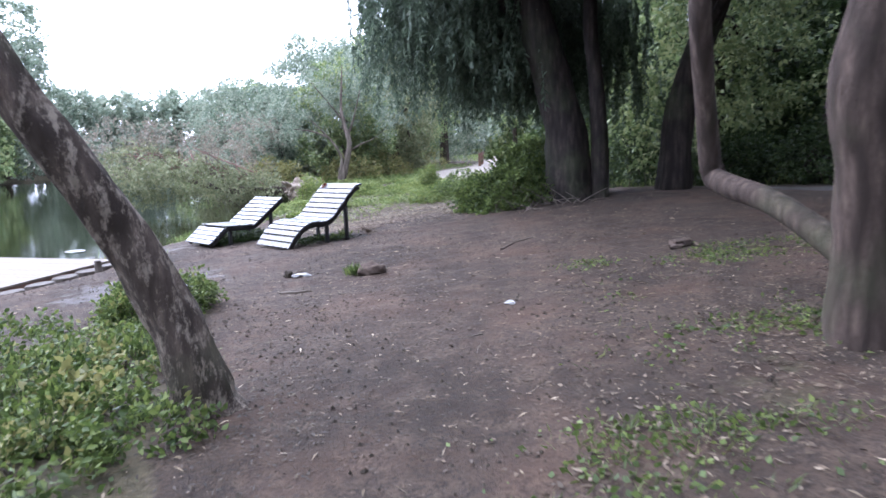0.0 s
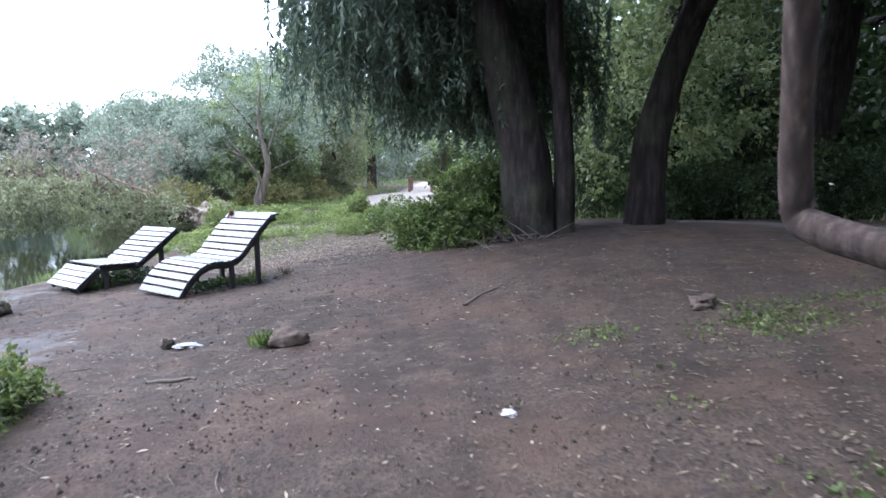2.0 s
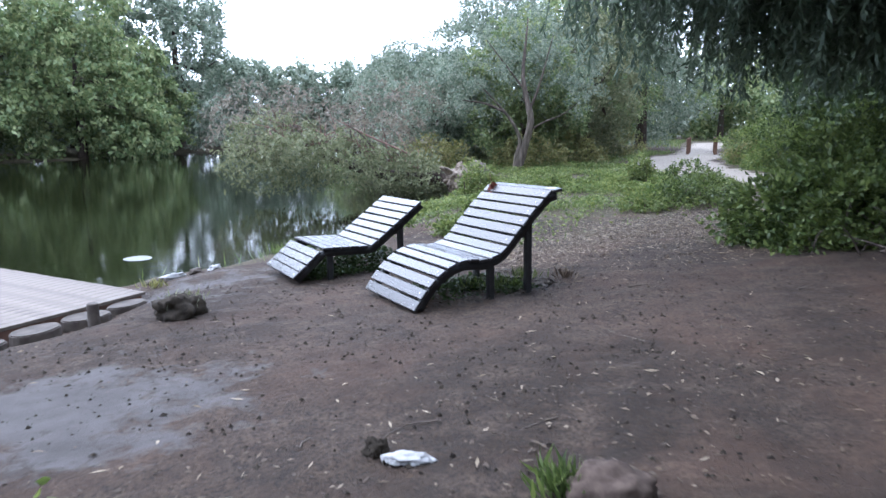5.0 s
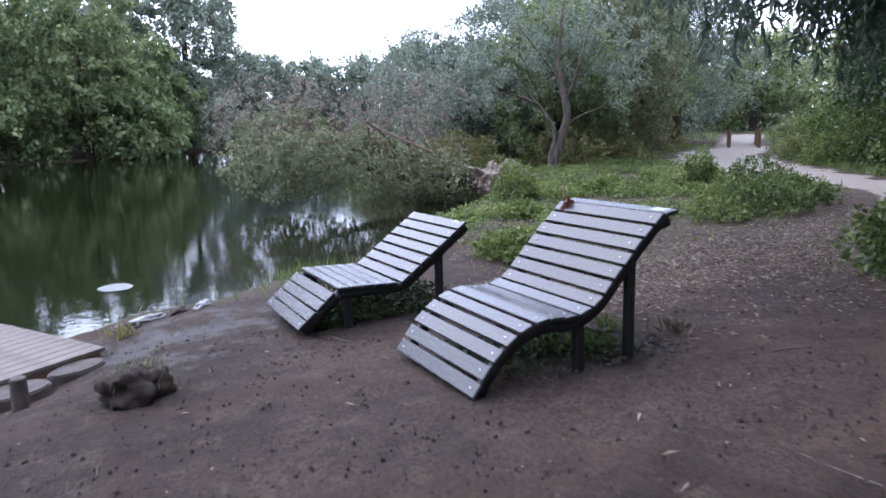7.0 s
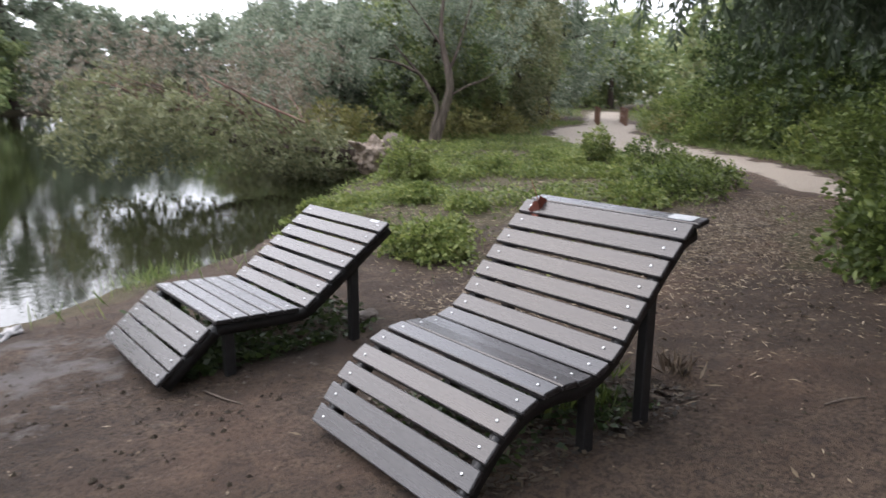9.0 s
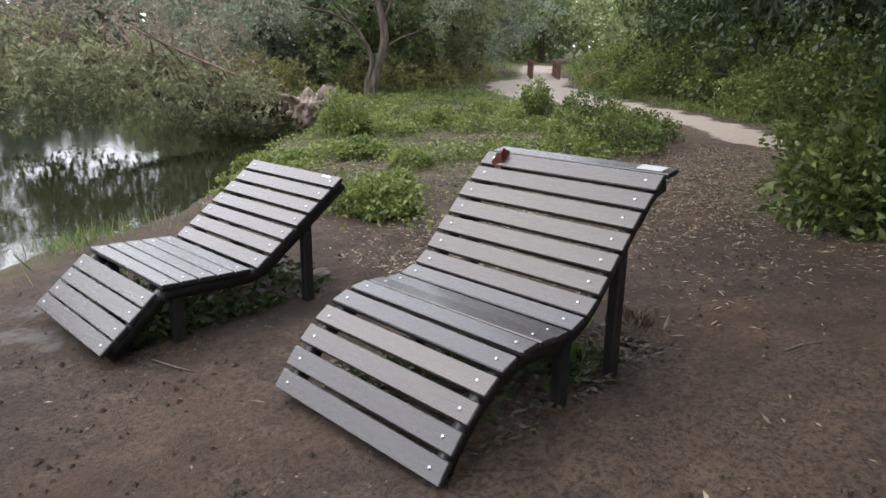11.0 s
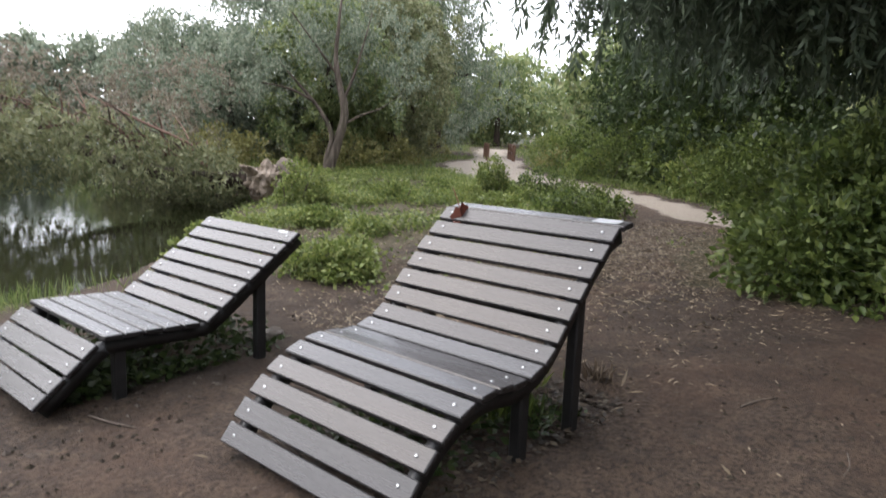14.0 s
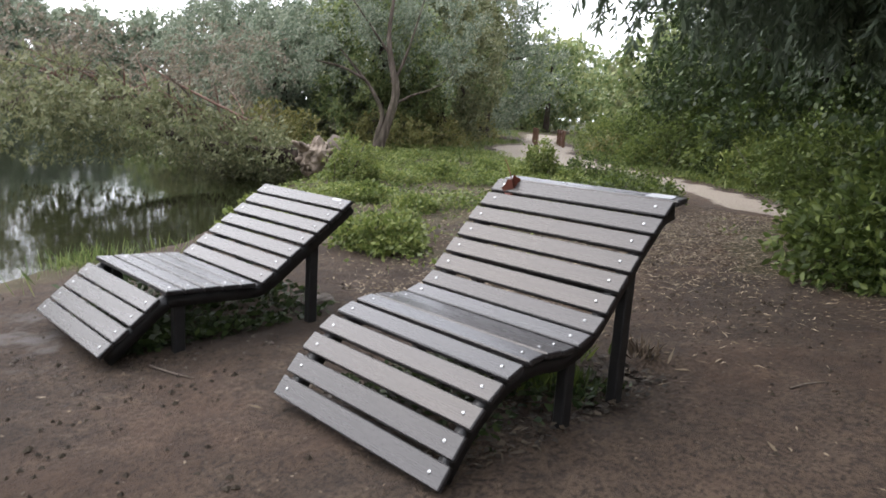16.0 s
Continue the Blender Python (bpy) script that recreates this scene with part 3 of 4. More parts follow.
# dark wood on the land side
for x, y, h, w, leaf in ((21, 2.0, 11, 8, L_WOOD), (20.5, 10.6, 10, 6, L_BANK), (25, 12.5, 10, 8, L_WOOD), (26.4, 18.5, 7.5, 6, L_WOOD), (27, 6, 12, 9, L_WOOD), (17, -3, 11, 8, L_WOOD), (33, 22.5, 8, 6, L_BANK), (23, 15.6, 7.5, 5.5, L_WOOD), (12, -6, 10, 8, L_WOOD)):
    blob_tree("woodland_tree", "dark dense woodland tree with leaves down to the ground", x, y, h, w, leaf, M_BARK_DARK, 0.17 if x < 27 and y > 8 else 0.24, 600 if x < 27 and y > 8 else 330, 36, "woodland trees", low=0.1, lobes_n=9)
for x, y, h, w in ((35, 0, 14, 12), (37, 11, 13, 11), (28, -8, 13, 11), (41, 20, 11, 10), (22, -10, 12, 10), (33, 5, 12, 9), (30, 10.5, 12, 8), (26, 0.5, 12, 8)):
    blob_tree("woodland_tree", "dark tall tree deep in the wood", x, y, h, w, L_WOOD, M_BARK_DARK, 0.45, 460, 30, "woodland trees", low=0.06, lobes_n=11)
# added trees out of view behind the camera, cutting the low sky light
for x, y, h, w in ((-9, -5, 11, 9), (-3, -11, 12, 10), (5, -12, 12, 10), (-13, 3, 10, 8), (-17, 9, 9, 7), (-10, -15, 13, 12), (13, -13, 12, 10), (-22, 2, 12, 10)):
    blob_tree("woodland_tree", "unseen tree added behind the camera to block low sky light", x, y, h, w, L_WOOD, M_BARK_DARK, 0.58, 270, 24, "woodland trees", low=0.06, lobes_n=11)
for x, y, h, w in ((-28, 56, 12, 12), (-16, 56, 12, 12), (-5, 57, 11, 11), (3, 60, 10, 10)):
    blob_tree("riverside_tree", "tall tree standing behind the far bank", x, y, h, w, L_BLUE, M_BARK_GREY, 0.7, 300, 24, "trees over the river", low=0.04, lobes_n=11)
tree("woodland_tree", "thick dark woodland trunk rising out of undergrowth", (0, 0, 0), [(18.3, 6.7, -0.1), (18.35, 6.65, 0.4), (18.5, 6.4, 1.6), (18.7, 6.1, 3.5), (18.9, 5.9, 6), (19, 5.8, 8.5)], [0.62, 0.5, 0.42, 0.4, 0.3, 0.12], [((19, 5.8, 8.2), (2.6, 2.6, 1.6)), ((17.6, 4.4, 7.4), (2, 2, 1.3)), ((18.2, 7.8, 7.2), (2, 2, 1.2))], L_WOOD, M_BARK_DARK, 0.2, 0.55, 420, 24, 0.35, group="woodland trees")


# the small curved tree on the bank
def curved_tree():
    ob = thing("curved_tree", "small forked tree with a pale curved trunk on the bank", "tree")
    link("trunk", tube_mesh("trunk", [(15.22, 23.38, -0.45), (15.29, 23.34, -0.05), (15.45, 23.23, 0.6), (15.57, 23.13, 1.25), (15.55, 23.14, 1.65), (15.44, 23.22, 2.15), (15.37, 23.28, 2.75), (15.40, 23.26, 3.4), (15.46, 23.2, 4.4)], [0.20, 0.155, 0.12, 0.105, 0.10, 0.08, 0.06, 0.045, 0.02], 12, 0.10), M_BARK_PALE, ob)
    for pts, r in (([(15.24, 23.38, -0.1), (15.26, 23.37, 0.3), (15.33, 23.31, 0.8), (15.13, 23.47, 1.35), (14.8, 23.72, 1.85), (14.2, 24.1, 2.6)], [0.11, 0.085, 0.065, 0.05, 0.035, 0.012]),
                   ([(15.54, 23.15, 1.7), (15.72, 23.0, 2.3), (15.88, 22.88, 3.0), (16.1, 22.8, 3.9)], [0.05, 0.035, 0.025, 0.012]),
                   ([(15.57, 23.13, 1.1), (15.95, 22.95, 1.35), (16.5, 22.7, 1.6), (17.1, 22.5, 2.1)], [0.032, 0.026, 0.018, 0.008]),
                   ([(15.42, 23.24, 2.3), (15.0, 23.6, 3.0), (14.5, 24.0, 3.8)], [0.035, 0.025, 0.012]),
                   ([(14.95, 23.6, 1.65), (14.3, 23.7, 1.9), (13.6, 23.9, 2.0)], [0.045, 0.03, 0.012])):
        link("limb", tube_mesh("limb", pts, r, 8, 0.05, 5), M_BARK_PALE, ob)
    crown(ob, [((15.9, 24.4, 4.2), (1.5, 1.0, 1.0)), ((14.2, 24.4, 3.3), (1.2, 1.0, 1.0)), ((17.0, 23.2, 3.4), (1.1, 1.0, 0.9)), ((16.6, 24.3, 2.9), (1.2, 0.9, 0.9)), ((13.4, 24.4, 2.3), (1.0, 0.8, 0.7)), ((17.3, 22.9, 2.2), (0.9, 0.8, 0.6)), ((14.6, 24.6, 2.0), (0.8, 0.6, 0.5))],
          L_BLUE, 0.095, 0.5, 230, 56, 0.24)


curved_tree()


# big twin-stemmed willow and its hanging curtain
def strands(ob, tops, length, leaf, name, gap=0.026, size=0.15):
    at, along = [], []
    for (x, y, z), l in zip(tops, length):
        n = int(l / gap)
        s = np.linspace(0, 1, n)
        ph, am = rng.uniform(0, 6), rng.uniform(0.03, 0.14)
        swing = rng.normal(0, 0.10, 2)
        px = x + swing[0] * s * l + am * np.sin(s * 4 + ph) * s
        py = y + swing[1] * s * l + am * np.cos(s * 3.4 + ph) * s
        at.append(np.stack([px, py, z - s * l], 1))
        d = rng.normal(size=(n, 3)) * 0.55
        d[:, 2] -= 0.9
        along.append(d)
    at, along = np.concatenate(at), np.concatenate(along)
    s = size * rng.uniform(0.7, 1.3, len(at))
    return link(name, leaf_mesh(name, at, along, s, s * 0.24), leaf, ob, "hanging willow shoots with narrow leaves")


def big_willow():
    ob = thing("willow_tree", "large dark willow with a thick leaning trunk and hanging shoots", "tree")
    link("trunk", tube_mesh("trunk", [(11.62, 9.08, -0.25), (11.58, 9.12, 0.05), (11.56, 9.15, 0.6), (11.50, 9.20, 1.7), (11.22, 9.55, 3.3), (10.95, 9.85, 4.8), (10.7, 10.3, 6.5), (10.6, 10.5, 8)], [0.74, 0.62, 0.50, 0.42, 0.37, 0.32, 0.22, 0.1], 22, 0.10), M_BARK_DARK, ob)
    link("second_stem", tube_mesh("second_stem", [(11.88, 8.56, -0.1), (11.88, 8.58, 0.35), (11.86, 8.64, 2.2), (11.80, 8.8, 3.8), (11.9, 8.7, 6.0)], [0.24, 0.19, 0.16, 0.14, 0.1], 12, 0.08), M_BARK_DARK, ob)
    for pts in ([(11.2, 9.6, 3.6), (10.6, 10.8, 4.6), (10.2, 12.2, 5.0), (10.4, 13.8, 4.7)], [(11.2, 9.6, 3.9), (12.2, 11.2, 4.8), (13.0, 12.8, 5.0), (13.6, 14.0, 4.6)], [(10.9, 9.9, 4.8), (9.8, 10.2, 5.6), (8.8, 10.8, 5.6)], [(11.9, 8.7, 5.2), (13.0, 8.2, 6.2), (14.5, 8.0, 6.6)]):
        link("limb", tube_mesh("limb", pts, [0.17, 0.12, 0.08, 0.03][:len(pts)], 8, 0.06, 5), M_BARK_DARK, ob)
    # lobes towards low x and y are unseen, added to shade the earth below
    crown(ob, [((10.5, 10.5, 6.6), (2.2, 2.2, 1.5)), ((12.5, 11.5, 6.3), (2.2, 2.2, 1.6)), ((12.6, 8.2, 7.0), (2.4, 2.4, 1.6)), ((9.6, 11.6, 5.8), (1.4, 1.6, 1.1)), ((12.6, 13.4, 5.4), (1.8, 1.5, 1.1)), ((9.4, 9.0, 6.6), (1.8, 1.8, 1.0)), ((10.6, 7.2, 7.0), (1.9, 1.9, 1.1)), ((8.4, 7.6, 7.2), (2.0, 2.0, 1.1)), ((9.2, 5.6, 7.4), (2.0, 2.0, 1.1)), ((9.8, 7.6, 5.8), (2.0, 1.8, 0.9)), ((8.6, 8.8, 6.4), (1.8, 1.5, 0.9)), ((10.5, 5.6, 6.0), (2.0, 2.0, 1.0))],
          L_WILLOW, 0.19, 0.36, 2700, 30, 0.3, 0.8)
    n = 390
    tops = np.stack([rng.uniform(9.2, 14.5, n), rng.uniform(10.2, 14.4, n), rng.uniform(4.2, 5.8, n)], 1)
    d = np.hypot(tops[:, 0] - 11.8, tops[:, 1] - 12.2)
    tops = tops[(d < 2.6) & (tops[:, 0] > 8.6)]
    strands(ob, tops, tops[:, 2] - rng.uniform(2.05, 3.7, len(tops)), L_WILLOW, "hanging_curtain")
    n = 170
    tops = np.stack([rng.uniform(8.4, 10.8, n), rng.uniform(10.0, 12.6, n), rng.uniform(4.6, 5.8, n)], 1)
    strands(ob, tops, tops[:, 2] - rng.uniform(2.6, 4.3, n), L_WILLOW, "hanging_curtain")
    n = 620
    tops = np.stack([rng.uniform(10.5, 15.4, n), rng.uniform(9.6, 13.0, n), rng.uniform(4.4, 6.0, n)], 1)
    strands(ob, tops, tops[:, 2] - rng.uniform(1.7, 3.3, n), L_WILLOW, "hanging_curtain")


big_willow()


def leaning_trunk_two():
    ob = thing("woodland_tree", "dark rough trunk leaning slightly over the bare earth", "tree")
    link("trunk", tube_mesh("trunk", [(13.62, 7.98, -0.1), (13.64, 7.96, 0.2), (13.66, 7.92, 1.0), (13.70, 7.88, 1.9), (13.86, 7.58, 3.2), (14.1, 7.1, 4.8), (14.2, 6.9, 7.0)], [0.46, 0.38, 0.33, 0.32, 0.28, 0.22, 0.1], 16, 0.09), M_BARK_DARK, ob)
    for pts in ([(13.9, 7.5, 3.4), (13.4, 6.2, 5.0), (12.4, 4.8, 6.2)], [(14.1, 7.1, 4.8), (15.2, 7.8, 6.2), (16.4, 8.2, 7.0)]):
        link("limb", tube_mesh("limb", pts, [0.14, 0.09, 0.03], 8, 0.06, 5), M_BARK_DARK, ob)
    # high crown out of view; the last lobe is added to shade the earth
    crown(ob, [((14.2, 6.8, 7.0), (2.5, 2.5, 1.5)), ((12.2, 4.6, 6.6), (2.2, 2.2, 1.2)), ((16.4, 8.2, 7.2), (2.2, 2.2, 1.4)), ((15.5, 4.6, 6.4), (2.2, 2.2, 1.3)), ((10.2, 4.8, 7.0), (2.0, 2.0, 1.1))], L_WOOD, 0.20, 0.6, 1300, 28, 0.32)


leaning_trunk_two()


def kinked_tree():
    ob = thing("kinked_tree", "smooth brown tree with a limb bent low then upright", "tree")
    link("trunk", tube_mesh("trunk", [(5.10, 1.52, -0.1), (5.10, 1.54, 0.1), (5.11, 1.56, 0.6), (5.06, 1.56, 1.2), (5.02, 1.6, 1.75), (5.12, 1.5, 2.6), (5.2, 1.35, 4.2), (5.4, 1.1, 6.0)], [0.31, 0.25, 0.215, 0.205, 0.22, 0.20, 0.15, 0.06], 18, 0.07), M_BARK_GREY, ob)
    link("bent_limb", tube_mesh("bent_limb", [(5.2, 1.52, 0.42), (5.55, 1.85, 0.60), (6.0, 2.55, 0.88), (6.36, 3.16, 1.0), (6.46, 3.36, 1.14), (6.27, 3.34, 1.7), (6.10, 3.30, 2.2), (5.95, 3.26, 2.75), (5.8, 3.2, 4.2), (5.9, 3.3, 6.0)], [0.125, 0.112, 0.105, 0.112, 0.115, 0.095, 0.10, 0.10, 0.08, 0.04], 14, 0.06), M_BARK_GREY, ob)
    for pts in ([(5.2, 1.42, 2.6), (4.6, 0.4, 4.2), (4.2, -0.6, 5.4)], [(5.82, 3.22, 3.9), (6.8, 3.8, 5.2), (7.8, 4.2, 6.0)]):
        link("limb", tube_mesh("limb", pts, [0.1, 0.07, 0.03], 8, 0.06, 5), M_BARK_GREY, ob)
    # unseen crown, widened over the bare earth to shade it
    crown(ob, [((5.4, 1.0, 6.4), (2.0, 2.0, 1.2)), ((6.6, 3.6, 6.4), (1.8, 1.8, 1.1)), ((4.2, -0.8, 6.0), (1.8, 1.8, 1.0)), ((8.2, 4.2, 6.4), (1.8, 1.8, 0.9))], L_WOOD, 0.18, 0.6, 1000, 28, 0.28)


kinked_tree()


def leaning_tree():
    ob = thing("leaning_tree", "slanting tree with mottled peeling bark beside leafy plants", "tree")
    link("trunk", tube_mesh("trunk", [(1.70, 4.10, -0.35), (1.64, 4.18, -0.1), (1.53, 4.22, 0.32), (1.34, 4.28, 0.86), (0.99, 4.34, 1.50), (0.72, 4.42, 2.0), (0.3, 4.6, 3.1), (-0.1, 4.8, 4.6), (-0.4, 4.9, 6.0)], [0.27, 0.195, 0.168, 0.148, 0.128, 0.118, 0.10, 0.07, 0.03], 22, 0.15), M_BARK_PEEL, ob)
    link("limb", tube_mesh("limb", [(0.3, 4.6, 3.1), (0.2, 5.6, 4.2), (0.4, 6.4, 5.0)], [0.06, 0.045, 0.02], 8), M_BARK_PEEL, ob)
    crown(ob, [((-0.4, 4.9, 6.0), (1.6, 1.6, 1.0)), ((0.3, 6.3, 5.4), (1.3, 1.3, 0.8)), ((-1.4, 4.2, 5.4), (1.2, 1.2, 0.8))], L_BANK, 0.11, 0.5, 260, 20, 0.24)


leaning_tree()


# fallen willow lying in the river, with its root plate
def fallen_tree():
    ob = thing("fallen_tree", "fallen willow lying into the river with a torn pale root plate", "fallen tree")
    link("trunk", tube_mesh("trunk", [(12.9, 21.3, -0.1), (12.3, 21.6, -0.1), (11.4, 22.8, -0.2), (10.2, 24.6, 0.1), (9.0, 26.2, 0.8)], [0.26, 0.24, 0.18, 0.12, 0.05], 12, 0.1), M_BARK_GREY, ob)
    bm = bmesh.new()
    bmesh.ops.create_icosphere(bm, subdivisions=4, radius=0.5)
    for v in bm.verts:
        f = 1 + 0.45 * noise.noise(v.co * 3.5) + 0.22 * noise.noise(v.co * 12)
        v.co = Vector((v.co.x * 0.85 * f, v.co.y * 0.6 * f, v.co.z * 0.75 * f))
    bmesh.ops.transform(bm, matrix=pose(12.05, 21.25, -0.12, 0, 0, 40), verts=bm.verts)
    part("root_plate", bm, M_WOOD_RAW, ob, "torn pale root plate with clinging soil")
    for i in range(6):
        a = rng.uniform(0, 6.28)
        d = np.array([math.cos(a) * 0.75 - 0.2, math.sin(a) * 0.5 - 0.3, rng.uniform(-0.3, 0.6)])
        p = np.array([12.0, 21.2, -0.10])
        link("root", tube_mesh("root", [p, p + d * 0.5, p + d * rng.uniform(0.55, 0.85)], [0.09, 0.06, 0.02], 6, 0.1, 3), M_WOOD_RAW, ob)
    for i in range(70):
        s = rng.uniform(0.1, 1)
        p = np.array([11.8, 22.0, 0.0]) * (1 - s) + np.array([8.2, 25.6, 0.9]) * s
        d = np.array([rng.normal(-0.9, 0.7), rng.normal(0.2, 0.8), rng.uniform(0.3, 1.1)])
        l = rng.uniform(0.5, 1.3)
        link("branch", tube_mesh("branch", [p, p + d * l * 0.5 + [0, 0, 0.15], p + d * l], [0.028, 0.018, 0.006], 5, 0.05, 3), M_TWIG_RED if i % 3 else M_TWIG, ob)
    link("dead_stem", tube_mesh("dead_stem", [(10.9, 22.0, 0.55), (10.0, 22.5, 1.0), (9.2, 22.9, 1.45)], [0.03, 0.026, 0.010], 7, 0.05, 5), M_TWIG_RED, ob, "bare pale broken stem")
    crown(ob, [((7.4, 23.4, 0.35), (1.2, 0.9, 0.7)), ((8.6, 23.2, 0.5), (1.3, 0.9, 0.75)), ((9.6, 22.9, 0.4), (1.1, 0.8, 0.65)), ((10.6, 22.4, 0.2), (0.9, 0.7, 0.55)), ((8.0, 24.4, 0.9), (1.4, 0.9, 0.7)), ((11.3, 21.9, 0.0), (0.6, 0.5, 0.5))], L_OLIVE, 0.12, 0.40, 560, 18, 0.20, 0.4, floor=-0.5)
    crown(ob, [((9.6, 25.4, 1.4), (1.6, 1.2, 1.0)), ((8.0, 26.0, 1.5), (1.6, 1.2, 1.0)), ((11.2, 25.0, 1.4), (1.4, 1.2, 1.0)), ((10.6, 23.6, 0.9), (1.0, 0.8, 0.7)), ((12.4, 24.6, 1.5), (1.0, 1.0, 1.0))], L_RUSSET, 0.12, 0.35, 420, 15, 0.24, 0.3, name="dry_crown", label="dry reddish foliage and twigs")


fallen_tree()


# ---- bushes ----
def bush(name, label, lobes, leaf, size, clumps, per, spread, aspect=0.6, fold=True, stems=14, group="", mixed=False):
    ob = thing(name, label, "bush", group=group)
    at, out = crown_points(lobes, per, spread, clumps)
    g = land(at[:, 0], at[:, 1])
    keep = at[:, 2] > np.maximum(g, WATER_Z) + 0.02
    at, out = at[keep], out[keep]
    along = rng.normal(size=at.shape) * 0.8 + out * 0.9 + np.array([0, 0, -0.15])
    s = size * rng.uniform(0.6, 1.3, len(at))
    link("foliage", leaf_mesh("foliage", at, along, s, s * aspect, fold), leaf, ob)
    if mixed:
        pick = rng.uniform(0, 1, len(at)) < 0.25 * step(0.55, 0.9, patchy(at[:, 0], at[:, 1], 4.0, 0.0))
        link("yellow_leaf", leaf_mesh("yellow_leaf", at[pick] + [0, 0, 0.03], along[pick], s[pick], s[pick] * aspect, fold), L_YELLOW, ob, "yellowing leaves")["kind"] = "stuff"
    for i in range(stems):
        c, r = lobes[i % len(lobes)]
        x, y = c[0] + rng.normal(0, r[0] * 0.35), c[1] + rng.normal(0, r[1] * 0.35)
        z = max(ground_z(x, y), WATER_Z)
        top = (x + rng.normal(0, r[0] * 0.4), y + rng.normal(0, r[1] * 0.4), c[2] + r[2] * rng.uniform(0.3, 0.9))
        link("stem", tube_mesh("stem", [(x, y, z - 0.05), ((x + top[0]) / 2 + rng.normal(0, 0.05), (y + top[1]) / 2, (z + top[2]) / 2 + 0.05), top], [0.012, 0.009, 0.004], 5, 0.0, 3), M_TWIG, ob)
    return ob


bush("bramble_bush", "dense green bramble bush beside the big willow", [((10.55, 10.5, 0.2), (0.65, 0.6, 0.5)), ((10.8, 9.8, 0.25), (0.65, 0.55, 0.55)), ((11.3, 10.3, 0.45), (0.8, 0.65, 0.7)), ((12.1, 10.4, 0.6), (0.9, 0.7, 0.75)), ((10.3, 10.0, 0.0), (0.5, 0.5, 0.32)), ((12.6, 11.3, 0.45), (0.7, 0.6, 0.6))], L_BUSH, 0.082, 900, 36, 0.15, 0.55)
bush("leafy_bush", "low bright green leafy bush on the bank edge", [((2.55, 7.3, -0.08), (0.42, 0.38, 0.26)), ((2.2, 7.0, -0.1), (0.4, 0.4, 0.25)), ((2.82, 7.5, -0.15), (0.3, 0.25, 0.2))], L_BUSH, 0.048, 260, 34, 0.08, 0.6, mixed=True)
bush("nettle_patch", "sprawling yellow-green leafy weeds under the slanting tree", [((1.0, 4.6, -0.14), (0.5, 0.5, 0.16)), ((0.7, 5.4, -0.14), (0.6, 0.6, 0.19)), ((1.5, 5.6, -0.2), (0.5, 0.5, 0.16)), ((0.5, 4.0, -0.14), (0.5, 0.4, 0.15)), ((1.9, 6.2, -0.22), (0.4, 0.4, 0.16)), ((0.9, 6.6, -0.18), (0.7, 0.5, 0.22)), ((1.2, 3.9, -0.12), (0.35, 0.3, 0.12))], L_BUSH, 0.052, 620, 26, 0.10, 0.58, mixed=True)
bush("weed_clump", "yellowing broad-leaved weeds beside the slanting tree", [((1.0, 4.9, -0.08), (0.25, 0.25, 0.10)), ((0.75, 4.4, -0.08), (0.22, 0.22, 0.10)), ((1.3, 5.6, -0.14), (0.25, 0.2, 0.09))], L_YELLOW, 0.085, 60, 8, 0.10, 0.62, stems=5)
for x, y, r, h, leaf in ((11.6, 22.5, 0.6, 0.8, L_OLIVE), (11.9, 23.9, 0.8, 1.0, L_OLIVE), (11.6, 25.8, 0.9, 1.1, L_OLIVE), (12.0, 27.8, 1.0, 1.2, L_BANK), (12.6, 30.4, 1.2, 1.4, L_BANK), (10.95, 18.4, 0.30, 0.75, L_NETTLE), (16.2, 17.2, 0.55, 0.55, L_BUSH), (14.2, 15.0, 0.6, 0.45, L_BUSH), (13.2, 14.6, 0.5, 0.45, L_BUSH), (8.3, 14.2, 0.3, 0.32, L_NETTLE), (15.0, 17.7, 0.22, 0.8, L_NETTLE), (16.5, 24.5, 0.9, 1.0, L_YELLOW), (19.0, 25.5, 0.9, 1.1, L_YELLOW), (17.5, 27.5, 1.2, 1.2, L_OLIVE), (13.2, 25.2, 0.9, 1.1, L_YELLOW), (21.5, 28.0, 1.0, 1.3, L_OLIVE), (24.5, 29.5, 1.0, 1.2, L_YELLOW)):
    z = ground_z(x, y)
    bush("bank_shrub", "leafy shrub growing in the riverside grass", [((x, y, z + h * 0.5), (r, r, h * 0.5)), ((x + r * 0.6, y - r * 0.3, z + h * 0.35), (r * 0.7, r * 0.7, h * 0.4)), ((x - r * 0.5, y + r * 0.5, z + h * 0.35), (r * 0.6, r * 0.6, h * 0.35))], leaf, 0.06 if y < 22 else 0.10, 130 if y < 22 else 120, 26, 0.1 + 0.08 * (y > 22), 0.55, False, 6, "riverside shrubs")
for i in range(26):
    x, y = rng.uniform(7.6, 15.5), rng.uniform(13.0, 19.5)
    if inside(np.array([x]), np.array([y]), GRASSY[0])[0] and off_path(np.array([x]), np.array([y]))[0]:
        r, h, z = rng.uniform(0.15, 0.36), rng.uniform(0.14, 0.30), ground_z(x, y)
        bush("nettle_clump", "clump of bright green nettles in the turf", [((x, y, z + h * 0.45), (r, r, h * 0.5)), ((x + r * 0.8, y + r * 0.3, z + h * 0.3), (r * 0.7, r * 0.6, h * 0.4))], L_NETTLE, 0.055, 80, 24, 0.07, 0.6, False, 4, "nettle clumps on the bank")
